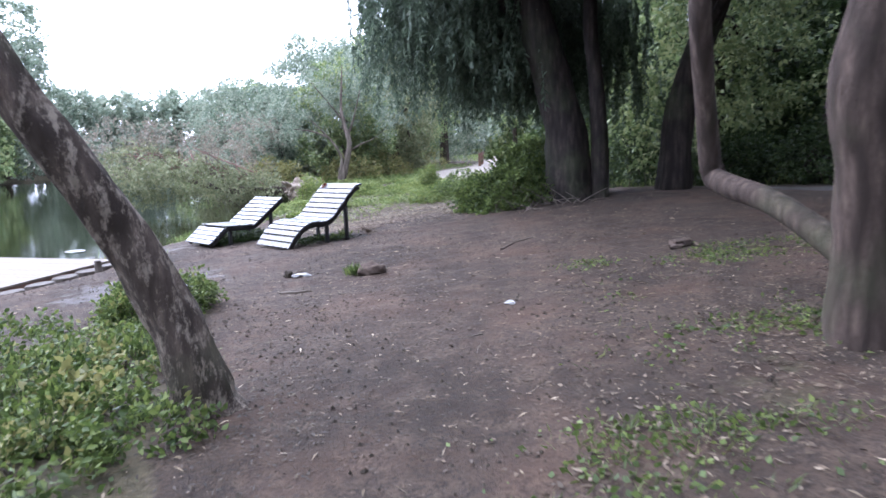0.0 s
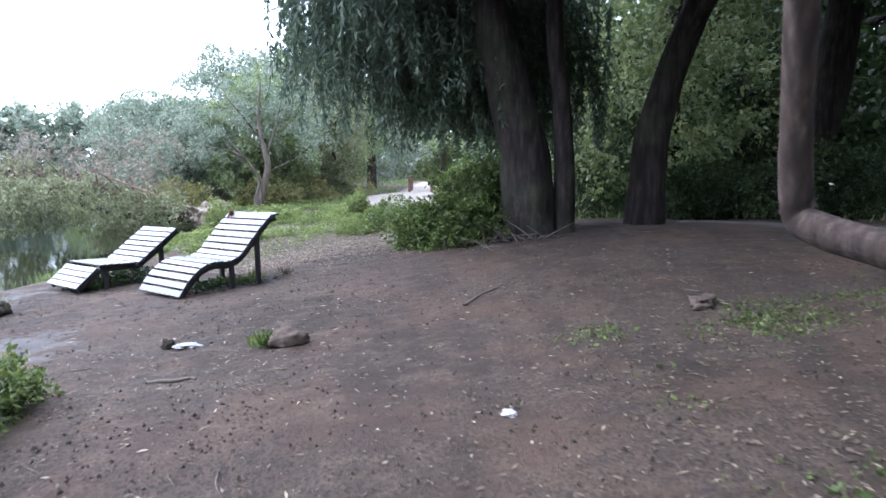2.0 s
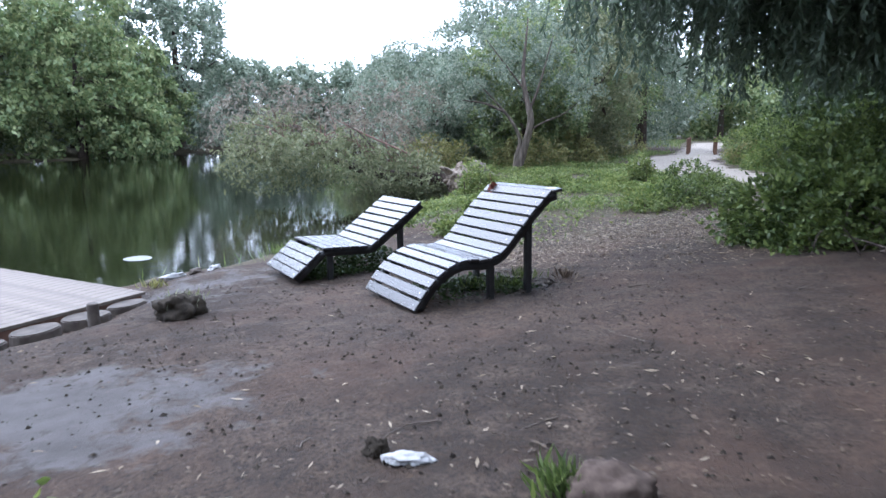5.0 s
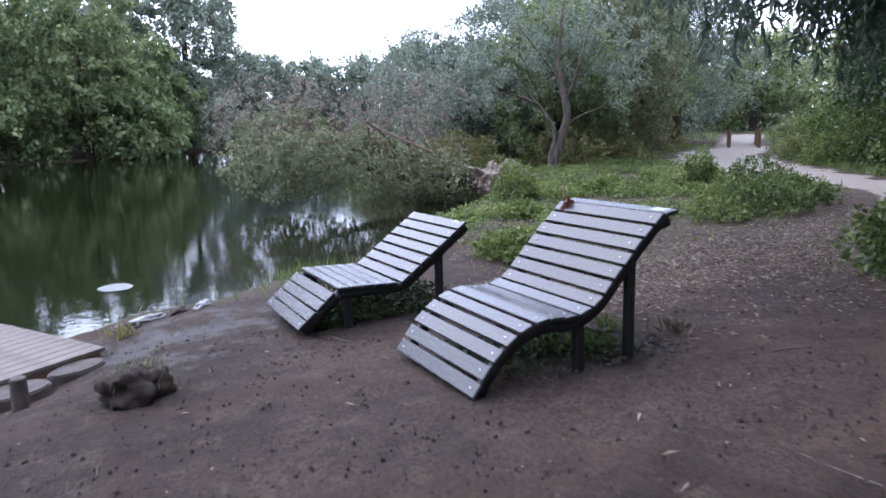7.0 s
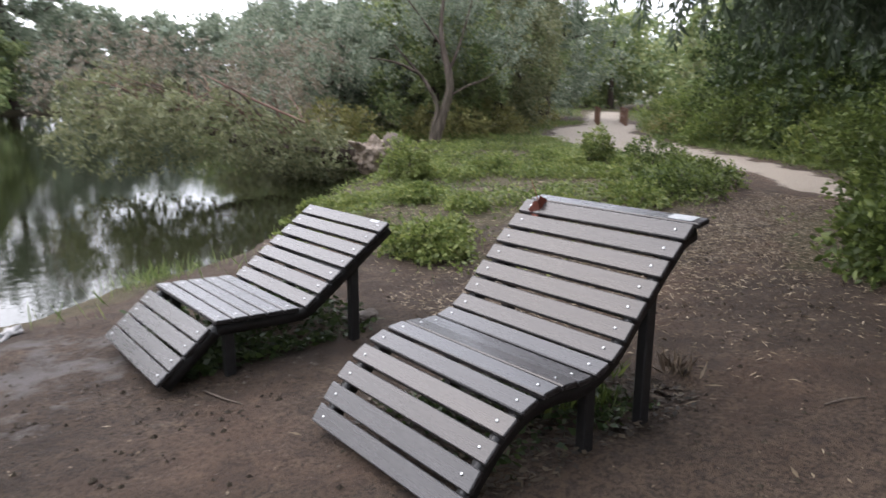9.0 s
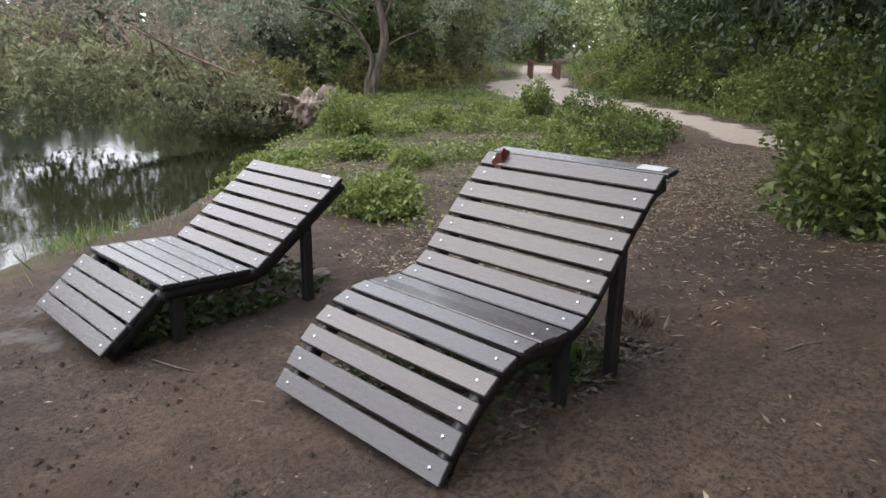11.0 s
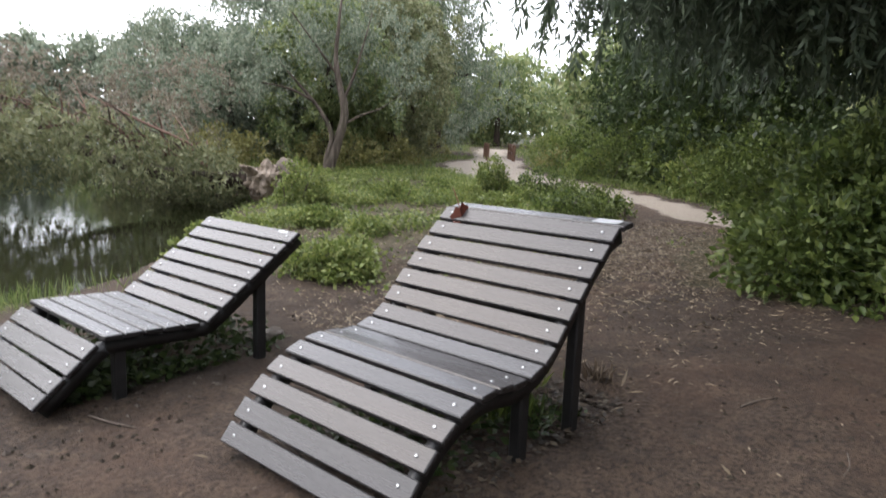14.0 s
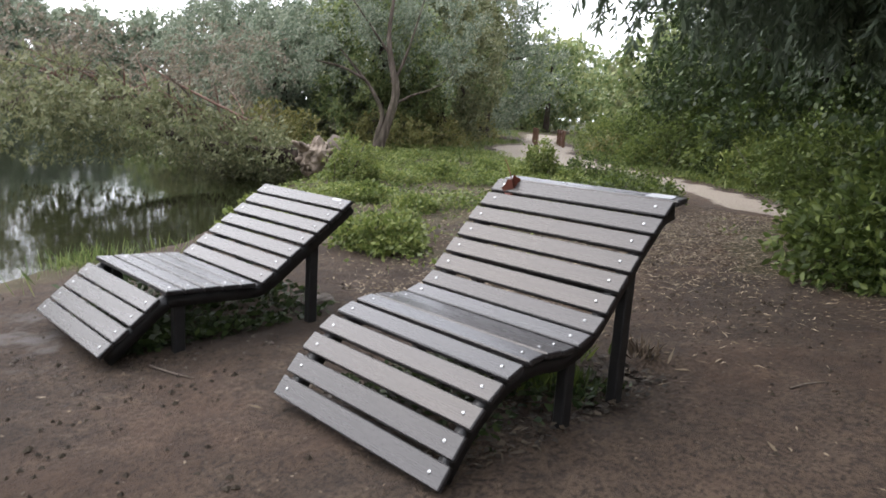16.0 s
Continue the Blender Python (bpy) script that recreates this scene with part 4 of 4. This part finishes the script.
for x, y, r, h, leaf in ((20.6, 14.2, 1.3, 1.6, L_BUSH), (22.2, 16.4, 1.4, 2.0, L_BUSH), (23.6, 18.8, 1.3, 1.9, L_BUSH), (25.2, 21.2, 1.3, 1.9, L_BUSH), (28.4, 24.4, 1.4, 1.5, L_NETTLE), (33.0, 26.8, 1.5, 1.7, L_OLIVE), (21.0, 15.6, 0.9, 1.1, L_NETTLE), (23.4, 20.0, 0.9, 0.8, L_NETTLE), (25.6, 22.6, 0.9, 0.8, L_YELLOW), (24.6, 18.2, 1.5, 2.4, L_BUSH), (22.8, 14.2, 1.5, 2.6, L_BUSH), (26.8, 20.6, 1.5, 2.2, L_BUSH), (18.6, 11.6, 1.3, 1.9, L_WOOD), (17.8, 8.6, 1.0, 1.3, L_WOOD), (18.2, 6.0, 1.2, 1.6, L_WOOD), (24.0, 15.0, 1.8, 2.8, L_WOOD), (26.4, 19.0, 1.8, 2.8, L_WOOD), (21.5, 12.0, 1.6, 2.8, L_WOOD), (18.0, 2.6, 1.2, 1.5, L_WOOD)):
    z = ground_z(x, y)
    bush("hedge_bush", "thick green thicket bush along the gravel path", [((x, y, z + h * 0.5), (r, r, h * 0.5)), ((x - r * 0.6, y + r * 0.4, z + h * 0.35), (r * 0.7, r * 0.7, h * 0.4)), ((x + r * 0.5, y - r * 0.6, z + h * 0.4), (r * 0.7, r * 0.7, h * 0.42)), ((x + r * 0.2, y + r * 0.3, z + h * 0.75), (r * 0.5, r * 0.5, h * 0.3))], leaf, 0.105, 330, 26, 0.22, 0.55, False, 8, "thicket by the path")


# ---- ground cover ----
def blades(name, label, area, n, density, height, leaf, width=0.09, lean=0.35):
    x, y = scatter(area, n, density)
    z = land(x, y)
    ok = z > WATER_Z - 0.02
    x, y, z = x[ok], y[ok], z[ok]
    along = np.stack([rng.normal(0, lean, len(x)), rng.normal(0, lean, len(x)), np.ones(len(x))], 1)
    h = height * rng.uniform(0.45, 1.25, len(x))
    tagged(link(name, leaf_mesh(name, np.stack([x, y, z - 0.01], 1), along, h, h * width), leaf), label, "grass", kind="stuff")


def weeds(name, label, area, n, density, height, leaf, size):
    x, y = scatter(area, n, density)
    z = land(x, y)
    ok = z > WATER_Z + 0.02
    x, y, z = x[ok], y[ok], z[ok]
    h = rng.uniform(0.02, 1, len(x)) * height * patchy(x, y, 1.7, 0.25)
    along = rng.normal(size=(len(x), 3)) * [1, 1, 0.45]
    s = size * rng.uniform(0.6, 1.4, len(x))
    tagged(link(name, leaf_mesh(name, np.stack([x, y, z + h], 1), along, s, s * 0.62), leaf), label, "weeds", kind="stuff")


def bank_turf(x, y):
    t = turf_amount(x, y) * off_path(x, y)
    d, _ = seg_dist(x, y, SHORE, True)
    return t * (0.34 + 0.66 * step(14.0, 17.5, y + 0.25 * (x - 9))) * (0.04 + 0.96 * step(0.50, 0.80, patchy(x, y, 1.7, 0.0))) * (0.25 + 0.75 * step(0.2, 1.2, d))


def litter(name, label, n, area, density, length, width, leaf):
    x, y = scatter(area, n, density)
    z = land(x, y) + 0.012
    ok = z > WATER_Z + 0.05
    x, y, z = x[ok], y[ok], z[ok]
    a = rng.uniform(0, 6.28, len(x))
    along = np.stack([np.cos(a), np.sin(a), rng.normal(0, 0.14, len(x))], 1)
    n = len(x)
    along = unit(along)
    side = unit(np.stack([-np.sin(a), np.cos(a), rng.normal(0, 0.35, n)], 1))
    at = np.stack([x, y, z], 1)
    l, w = (length * rng.uniform(0.4, 1.3, n))[:, None], (width * rng.uniform(0.6, 1.5, n))[:, None]
    mid = at + along * l * 0.45 + np.array([0, 0, 1]) * l * rng.uniform(-0.02, 0.12, (n, 1))
    v = np.stack([at, mid + side * w / 2, at + along * l, mid - side * w / 2], 1).reshape(-1, 3)
    tagged(link(name, raw_mesh(name, v, np.arange(4 * n).reshape(-1, 4)), leaf), label, "leaf litter", kind="stuff")


weeds("low_weeds", "low green nettles and ground ivy on the bank", (6, 22, 12.4, 27), 300000, bank_turf, 0.22, L_NETTLE, 0.052)
weeds("low_weeds", "darker low weeds in the riverside grass", (6, 22, 12.4, 27), 120000, lambda x, y: bank_turf(x + 3, y) * turf_amount(x, y), 0.2, L_BUSH, 0.05)
blades("bank_grass", "long green grass on the river bank", (7.5, 30, 12.4, 31), 110000, bank_turf, 0.16, L_GRASS, 0.06)
blades("meadow_grass", "green grass along the gravel path", (16, 45, 4, 44), 56000, lambda x, y: turf_amount(x, y) * off_path(x, y) * 0.8, 0.22, L_GRASS, 0.16)
blades("shore_grass", "tuft of long grass at the water edge", (3.6, 7.4, 14.3, 17.4), 9000, lambda x, y: np.exp(-(((x - 6.1) * 0.7 + (y - 15.8) * 0.7) ** 2 / 0.25 + ((x - 6.1) * 0.7 - (y - 15.8) * 0.7) ** 2 / 0.06)) + 0.02, 0.22, L_GRASS, 0.05)
blades("sparse_grass", "sparse short grass on the trodden earth", (2, 10.5, 0.5, 5.5), 26000, lambda x, y: turf_amount(x, y) * step(0.40, 0.8, patchy(x, y, 2.4, 0.0)) * 2.2, 0.09, L_BUSH, 0.10, 0.8)
weeds("ground_ivy", "small green weeds on the trodden earth", (2, 10.5, 0.5, 5.5), 34000, lambda x, y: turf_amount(x, y) * step(0.30, 0.8, patchy(x, y, 2.4, 0.0)) * 2.6, 0.06, L_BUSH, 0.042)
weeds("low_weeds", "yellow-green weeds under the slanting tree", (-6, 3.1, 1.8, 9), 22000, lambda x, y: turf_amount(x, y) ** 3 * patchy(x, y, 2.2, 0.15), 0.12, L_BUSH, 0.055)
# weeds and litter below the loungers: near-black leaf colours deepen the shade there
weeds("low_weeds", "weeds and seedlings under the wavy lounger, darkened for its shade", (6.05, 7.15, 10.55, 11.6), 2600, lambda x, y: patchy(x, y, 3.5, 0.05), 0.10, L_WOOD, 0.045)
litter("fallen_leaves", "damp leaf litter under the wavy lounger, darkened for its shade", 4200, (5.9, 7.4, 10.45, 11.65), lambda x, y: patchy(x, y, 2.5, 0.3), 0.05, 0.022, L_DARK_LITTER)
weeds("low_weeds", "weeds under the angular lounger, darkened for its shade", (5.35, 6.75, 12.6, 13.9), 7000, lambda x, y: patchy(x, y, 2.5, 0.25), 0.24, L_WOOD, 0.055)


def bare(x, y):
    return 1 - turf_amount(x, y) * 0.6


litter("fallen_leaves", "brown and pale dead leaves thick on the earth", 6500, (2, 9, -0.5, 6), lambda x, y: np.clip(np.exp(-((x - 5.0) ** 2 / 6 + (y - 2.2) ** 2 / 4)), 0, 1), 0.048, 0.018, L_DRY)
litter("fallen_leaves", "brown curled leaves on the trodden earth", 5200, (3, 11, 1, 8.5), lambda x, y: bare(x, y) * patchy(x, y, 0.8, 0.15), 0.05, 0.016, L_DRY)
litter("fallen_leaves", "pale narrow willow leaves scattered on bare earth", 800, (0, 13, 0, 14), lambda x, y: bare(x, y) * np.clip(1.15 - 0.10 * (y - 4), 0.12, 1), 0.085, 0.014, L_STRAW)
litter("fallen_leaves", "large brown leaves among weeds on the earth", 6500, (2.2, 10, 0.6, 5.5), lambda x, y: np.clip(turf_amount(x, y) * 2.4, 0, 1), 0.06, 0.02, L_DRY)
litter("fallen_leaves", "dead leaves heaped round the slanting tree", 7000, (0.2, 3.2, 2.6, 7.4), lambda x, y: np.exp(-((x - 1.7) ** 2 / 0.5 + (y - 4.3) ** 2 / 1.6)) + 0.25 * np.exp(-((x - 2.6) ** 2 / 0.3 + (y - 6.0) ** 2 / 3)), 0.045, 0.013, L_DARK_LITTER)
litter("fallen_leaves", "brown leaf fragments on bare earth", 12000, (0, 13, 0, 14), lambda x, y: bare(x, y) * patchy(x, y, 1.1, 0.1) * np.clip(1.2 - 0.09 * (y - 4), 0.15, 1), 0.024, 0.011, L_DRY)
litter("fallen_leaves", "brown and straw-coloured leaves behind the loungers", 5000, (7.4, 11.5, 9.4, 13.4), lambda x, y: patchy(x, y, 0.7, 0.2) * np.clip((y - 9.4) / 2.5, 0.1, 1), 0.045, 0.011, L_DRY)
litter("fallen_leaves", "straw and dead leaves at the turf edge", 52000, (7.2, 14.5, 10.0, 17.0), lambda x, y: np.exp(-(y - 12.5 - 0.12 * (x - 9)) ** 2 / 0.6) + 0.35 * turf_amount(x, y) + 0.9 * patchy(x, y, 1.9, 0.0) * np.exp(-((x - 10.2) ** 2 + (y - 11.7) ** 2) / 2.0), 0.06, 0.0095, L_STRAW)


# ---- deck, logs and small things ----
DECK_Z = -0.51
DU, DV = Vector((-0.82, -0.572, 0)).normalized(), Vector((-0.572, 0.82, 0)).normalized()


def deck():
    ob = thing("river_deck", "pale weathered timber deck at the water edge", "deck")
    c = Vector((3.76, 13.36, DECK_Z))
    turn = Matrix(((DU.x, DV.x, 0, 0), (DU.y, DV.y, 0, 0), (0, 0, 1, 0), (0, 0, 0, 1)))
    for i in range(28):
        p = part("board", box_bm(4.6, 0.118, 0.035, 0.004), M_DECK, ob)
        p.matrix_local = Matrix.Translation(c + DU * (2.3 + rng.normal(0, 0.004)) + DV * (0.06 + 0.128 * i) - Vector((0, 0, 0.0175))) @ turn
    for v in (0.0, 1.75, 3.5):
        b = part("beam", box_bm(4.5, 0.09, 0.16, 0.005), M_RAIL, ob)
        b.matrix_local = Matrix.Translation(c + DU * 2.3 + DV * (0.05 + v) - Vector((0, 0, 0.117))) @ turn
    for u in (0.3, 2.3, 4.3):
        for v in (1.7, 3.4):
            b = part("post", box_bm(0.12, 0.12, 0.9, 0.005), M_RAIL, ob)
            b.location = c + DU * u + DV * v - Vector((0, 0, 0.55))
    return ob


deck()


def log_slab(u, off, long, deep, high, turn):
    bm = bmesh.new()
    bmesh.ops.create_cone(bm, cap_ends=True, segments=18, radius1=0.5, radius2=0.47, depth=1.0)
    for v in bm.verts:
        f = 1 + 0.12 * noise.noise(Vector((v.co.x * 2 + u * 7, v.co.y * 2, 0)))
        v.co = Vector((v.co.x * long * f, v.co.y * deep * f, v.co.z * high))
    bmesh.ops.bevel(bm, geom=[e for e in bm.edges if abs(e.verts[0].co.z - e.verts[1].co.z) < 1e-4], offset=0.012, segments=2, affect="EDGES")
    ob = part("log_step", bm, M_LOG)
    p = Vector((3.76, 13.40, 0)) + DU * u - DV * off
    ob.matrix_basis = pose(p.x, p.y, -0.545 - high / 2 - 0.006 * u, 0, 0, math.degrees(math.atan2(DU.y, DU.x)) + turn)
    tagged(ob, "flat sawn log section edging the deck", "log", "logs edging the deck")


for u, off, l, d, h, turn in ((0.36, 0.16, 0.50, 0.27, 0.30, 4), (0.88, 0.19, 0.50, 0.36, 0.32, -5), (1.40, 0.20, 0.52, 0.34, 0.32, 3), (1.95, 0.22, 0.52, 0.32, 0.24, -2), (2.5, 0.22, 0.5, 0.3, 0.24, 5), (3.05, 0.22, 0.5, 0.3, 0.24, 0)):
    log_slab(u, off, l, d, h, turn)
bm = bmesh.new()
bmesh.ops.create_cone(bm, cap_ends=True, segments=12, radius1=0.06, radius2=0.055, depth=0.3)
bmesh.ops.bevel(bm, geom=bm.edges[:], offset=0.008, segments=1, affect="EDGES")
peg = part("wooden_peg", bm, M_LOG)
peg.location = (3.22, 12.38, ground_z(3.22, 12.38) + 0.08)
tagged(peg, "round pale wooden peg holding the deck edging", "post")


def lump(name, label, category, at, size, mat, rough=0.35, seed=0.0, turn=0.0, flat=None):
    bm = bmesh.new()
    bmesh.ops.create_icosphere(bm, subdivisions=4, radius=0.5)
    for v in bm.verts:
        o = Vector((seed, 0, 0))
        f = 1 + rough * (noise.noise(v.co * 3 + o) + 0.45 * noise.noise(v.co * 7 + o) + 0.25 * noise.noise(v.co * 17 + o))
        v.co = Vector((v.co.x * size[0] * f, v.co.y * size[1] * f, v.co.z * size[2] * f))
        if flat is not None:
            v.co.z = min(v.co.z, flat + 0.05 * noise.noise(v.co * 14) + 0.02 * noise.noise(v.co * 40))
    for f in bm.faces:
        f.smooth = True
    ob = part(name, bm, mat)
    x, y = at
    ob.matrix_basis = pose(x, y, ground_z(x, y) + size[2] * 0.22, 0, 0, turn)
    return tagged(ob, label, category)


lump("tree_stump", "rotten dark stump with a grassy top", "stump", (3.93, 11.78), (0.44, 0.34, 0.32), M_STONE, 0.5, 1.0, 20, 0.12)
lump("rock", "low brown stone half buried in trodden earth", "rock", (5.05, 7.14), (0.34, 0.27, 0.20), M_CLOD, 0.3, 4.0, -30)
lump("pale_stone", "small flat white stone lying on earth", "stone", (4.50, 7.92), (0.22, 0.11, 0.05), M_PALE, 0.5, 7.0, -25)
lump("paper_scrap", "crumpled pale scrap lying on bare earth", "litter", (4.72, 4.42), (0.12, 0.09, 0.03), M_PALE, 0.7, 3.0, 30)
lump("root_soil_mound", "grey-brown soil mound behind the torn roots", "soil mound", (12.75, 21.45), (1.0, 0.7, 0.80), M_TWIG, 0.35, 21.0, 20)
lump("earth_clod", "small brown clod beside the white stone", "clod", (4.40, 8.10), (0.12, 0.1, 0.12), M_STONE, 0.5, 9.0)
lump("pale_stone", "flat pale stone behind the angular lounger", "stone", (6.85, 12.95), (0.24, 0.16, 0.06), M_LOG, 0.4, 11.0, 30)
for x, y, s in ((4.15, 14.35, 0.35), (4.45, 14.5, 0.2), (4.7, 14.55, 0.28), (3.95, 14.2, 0.22)):
    lump("shore_debris", "pale driftwood scrap lying on the muddy shore", "debris", (x, y), (s, 0.1, 0.09), M_PALE if s > 0.25 else M_TWIG, 0.6, x, x * 50)
lump("exposed_root", "old brown root hump in the bare earth", "root", (8.1, 4.6), (0.5, 0.22, 0.14), M_CLOD, 0.5, 2.0, 10)


def tuft(x, y, h, n, leaf, label, lift=0.0, spread=0.06):
    p = np.stack([rng.normal(x, spread, n), rng.normal(y, spread, n), np.full(n, ground_z(x, y) + lift)], 1)
    along = np.stack([rng.normal(0, 0.5, n), rng.normal(0, 0.5, n), np.ones(n)], 1)
    s = h * rng.uniform(0.5, 1.2, n)
    tagged(link("grass_tuft", leaf_mesh("grass_tuft", p, along, s, s * 0.14), leaf), label, "grass tuft", kind="stuff")


tuft(4.0, 11.85, 0.11, 80, L_OLIVE, "yellowish grass tuft on the rotten stump", 0.12, 0.09)
tuft(4.93, 7.30, 0.15, 160, L_BUSH, "green grass tuft beside the stone", 0.0, 0.06)
tuft(7.55, 10.75, 0.12, 60, L_DRY, "dry pale weed stalks by the lounger leg", 0.0, 0.05)
for x, y in ((6.85, 10.95), (6.95, 10.8), (6.6, 11.0), (7.3, 11.1)):
    tuft(x, y, 0.12, 70, L_BUSH, "small weeds under the wavy lounger", 0.0, 0.08)
tuft(3.9, 13.9, 0.12, 70, L_YELLOW, "yellowish grass tuft by the deck corner", 0.0, 0.07)


def stick(x, y, a, l, r):
    z = ground_z(x, y) + r
    d = np.array([math.cos(a), math.sin(a), 0])
    p = np.array([x, y, z])
    k = np.array([-d[1], d[0], 0]) * rng.normal(0, l * 0.08)
    e = p + d * l
    e[2] = ground_z(e[0], e[1]) + r
    ob = link("fallen_stick", tube_mesh("fallen_stick", [p, (p + e) / 2 + k, e], [r, r * 0.9, r * 0.4], 6, 0.1, 3), M_TWIG)
    tagged(ob, "thin dead stick lying on bare earth", "stick", "sticks on the ground")


for i in range(46):
    x, y = rng.uniform(2.2, 9.5), rng.uniform(3.5, 12.6)
    if turf_amount(np.array([x]), np.array([y]))[0] < 0.3:
        stick(x, y, rng.uniform(0, 6.28), rng.uniform(0.10, 0.40), rng.uniform(0.002, 0.006))


def ground_root(name, label, category, plan, r):
    """A root or branch that follows the ground through the places of its plan."""
    pts = [(x, y, ground_z(x, y) + r * 0.5) for x, y in plan]
    tagged(link(name, tube_mesh(name, pts, [r * (1 - 0.6 * i / len(pts)) for i in range(len(pts))], 8, 0.12, 4), M_TWIG), label, category)


ground_root("surface_root", "grey-brown root snaking over the trodden earth", "root", [(3.73, 7.09), (3.82, 7.07), (3.9, 6.97), (4.0, 6.94), (4.02, 6.88)], 0.022)
ground_root("fallen_branch", "dark dead branch lying on bare earth", "branch", [(7.0, 6.72), (7.5, 6.88), (7.92, 6.94)], 0.016)


def brush_pile():
    ob = thing("brush_pile", "heap of dead twigs at the foot of the willow", "brush pile")
    for i in range(46):
        x, y = rng.normal(10.75, 0.35), rng.normal(9.15, 0.35)
        z = ground_z(x, y)
        a, e, l = rng.uniform(0, 6.28), rng.uniform(0.0, 0.7), rng.uniform(0.3, 0.8)
        d = np.array([math.cos(a) * math.cos(e), math.sin(a) * math.cos(e), math.sin(e)])
        p = np.array([x, y, z + 0.01])
        link("twig", tube_mesh("twig", [p, p + d * l * 0.5 + [0, 0, rng.uniform(0, 0.06)], p + d * l], [0.011, 0.008, 0.003], 5, 0.05, 3), M_TWIG, ob)


brush_pile()


def crumbs(name, label, n, area, density, size, mat):
    """Small uneven lumps of earth lying about."""
    x, y = scatter(area, n, density)
    n = len(x)
    z = land(x, y)
    c = np.stack([x, y, z + 0.003], 1)
    s = size * rng.uniform(0.4, 1.0, n) ** 1.6
    shape = np.array([(1, 0, 0), (0, 1, 0), (-1, 0, 0), (0, -1, 0), (0, 0, 0.8)], float)
    a = rng.uniform(0, 6.28, n)
    v = np.repeat(shape[None], n, 0) * s[:, None, None] * rng.uniform(0.6, 1.4, (n, 5, 1))
    v = np.stack([v[..., 0] * np.cos(a)[:, None] - v[..., 1] * np.sin(a)[:, None], v[..., 0] * np.sin(a)[:, None] + v[..., 1] * np.cos(a)[:, None], v[..., 2]], -1) + c[:, None]
    me = bpy.data.meshes.new(name)
    i = np.arange(n)[:, None] * 5
    f = np.concatenate([i + np.array([[p, q, 4]]) for p, q in ((0, 1), (1, 2), (2, 3), (3, 0))])
    me.from_pydata(v.reshape(-1, 3).tolist(), [], f.tolist())
    tagged(link(name, me, mat), label, "soil", kind="stuff")


crumbs("earth_crumbs", "small dark crumbs of trodden earth", 12000, (1.5, 11, 1.5, 13.5), lambda x, y: patchy(x, y, 1.2, 0.1) * bare(x, y), 0.020, M_STONE)
crumbs("pebbles", "small brown pebbles on the muddy shore", 700, (3.4, 6.6, 12.2, 15.6), lambda x, y: patchy(x, y, 2.0, 0.1), 0.02, M_LOG)


def maple_leaf():
    pts = []
    for i in range(22):
        a = i / 22 * 2 * math.pi
        r = 0.05 * (0.62 + 0.42 * abs(math.cos(2.5 * a))) * (1 if i % 2 else 0.82)
        pts.append((r * math.cos(a), r * math.sin(a), 0.012 * math.sin(3 * a) + 0.01 * math.cos(a)))
    bm = bmesh.new()
    c = bm.verts.new((0, 0, 0))
    vs = [bm.verts.new(p) for p in pts]
    for i in range(22):
        bm.faces.new((c, vs[i], vs[(i + 1) % 22]))
    bmesh.ops.solidify(bm, geom=bm.faces[:], thickness=0.0015)
    ob = part("maple_leaf", bm, M_RED)
    ob.matrix_basis = pose(7.085, 11.42, 0.642, 8, -50, 30) @ Matrix.Diagonal((2.0, 1.5, 1.8, 1))
    tagged(ob, "dry red-brown maple leaf lying on the lounger", "leaf")
    stalk = link("stalk", tube_mesh("stalk", [(0, 0, 0), (0.05, 0.03, 0.015), (0.09, 0.06, 0.02)], [0.002, 0.0018, 0.0012], 5, 0, 3), M_RED, ob)


maple_leaf()


def plate(at, size, turn):
    ob = part("label_plate", box_bm(*size, 0.0008), M_PLATE)
    ob.matrix_basis = pose(*at, *turn)
    tagged(ob, "small pale metal label plate fixed to a board", "label")
    return ob


plate((7.245, 10.60, 0.7265), (0.075, 0.14, 0.003), (-1.2, -9, 1.6))
plate((6.745, 12.66, 0.418), (0.022, 0.10, 0.003), (-1.6, -36, 1.6))


def rail_end(x, y):
    ob = thing("bridge_rail", "brown timber rail end beside the gravel path", "railing", group="rails at the footbridge")
    z = ground_z(x, y)
    for i in range(3):
        p = part("post", box_bm(0.12, 0.12, 0.85, 0.01), M_RAIL, ob)
        p.location = (x + i * 1.1, y + i * 1.0, z + 0.32)
    for h in (0.34, 0.64):
        b = part("rail", box_bm(3.1, 0.06, 0.12, 0.006), M_RAIL, ob)
        b.matrix_local = pose(x + 1.1, y + 1.0, z + h, 0, 0, math.degrees(math.atan2(1.0, 1.1)))


rail_end(28.7, 29.2)
rail_end(29.8, 28.55)

# ring of floating weed on the water
bm = bmesh.new()
bmesh.ops.create_circle(bm, cap_ends=True, segments=24, radius=0.21)
for v in bm.verts:
    v.co *= 1 + 0.18 * noise.noise(v.co * 6)
    v.co.z = 0.0
bmesh.ops.solidify(bm, geom=bm.faces[:], thickness=0.006)
raft = part("floating_weed", bm, plain("floating_scum", (0.10, 0.105, 0.09), (0.20, 0.205, 0.19), 9, 0.7))
raft.location = (3.9, 16.6, WATER_Z + 0.008)
tagged(raft, "pale raft of floating weed on the water", "floating weed")
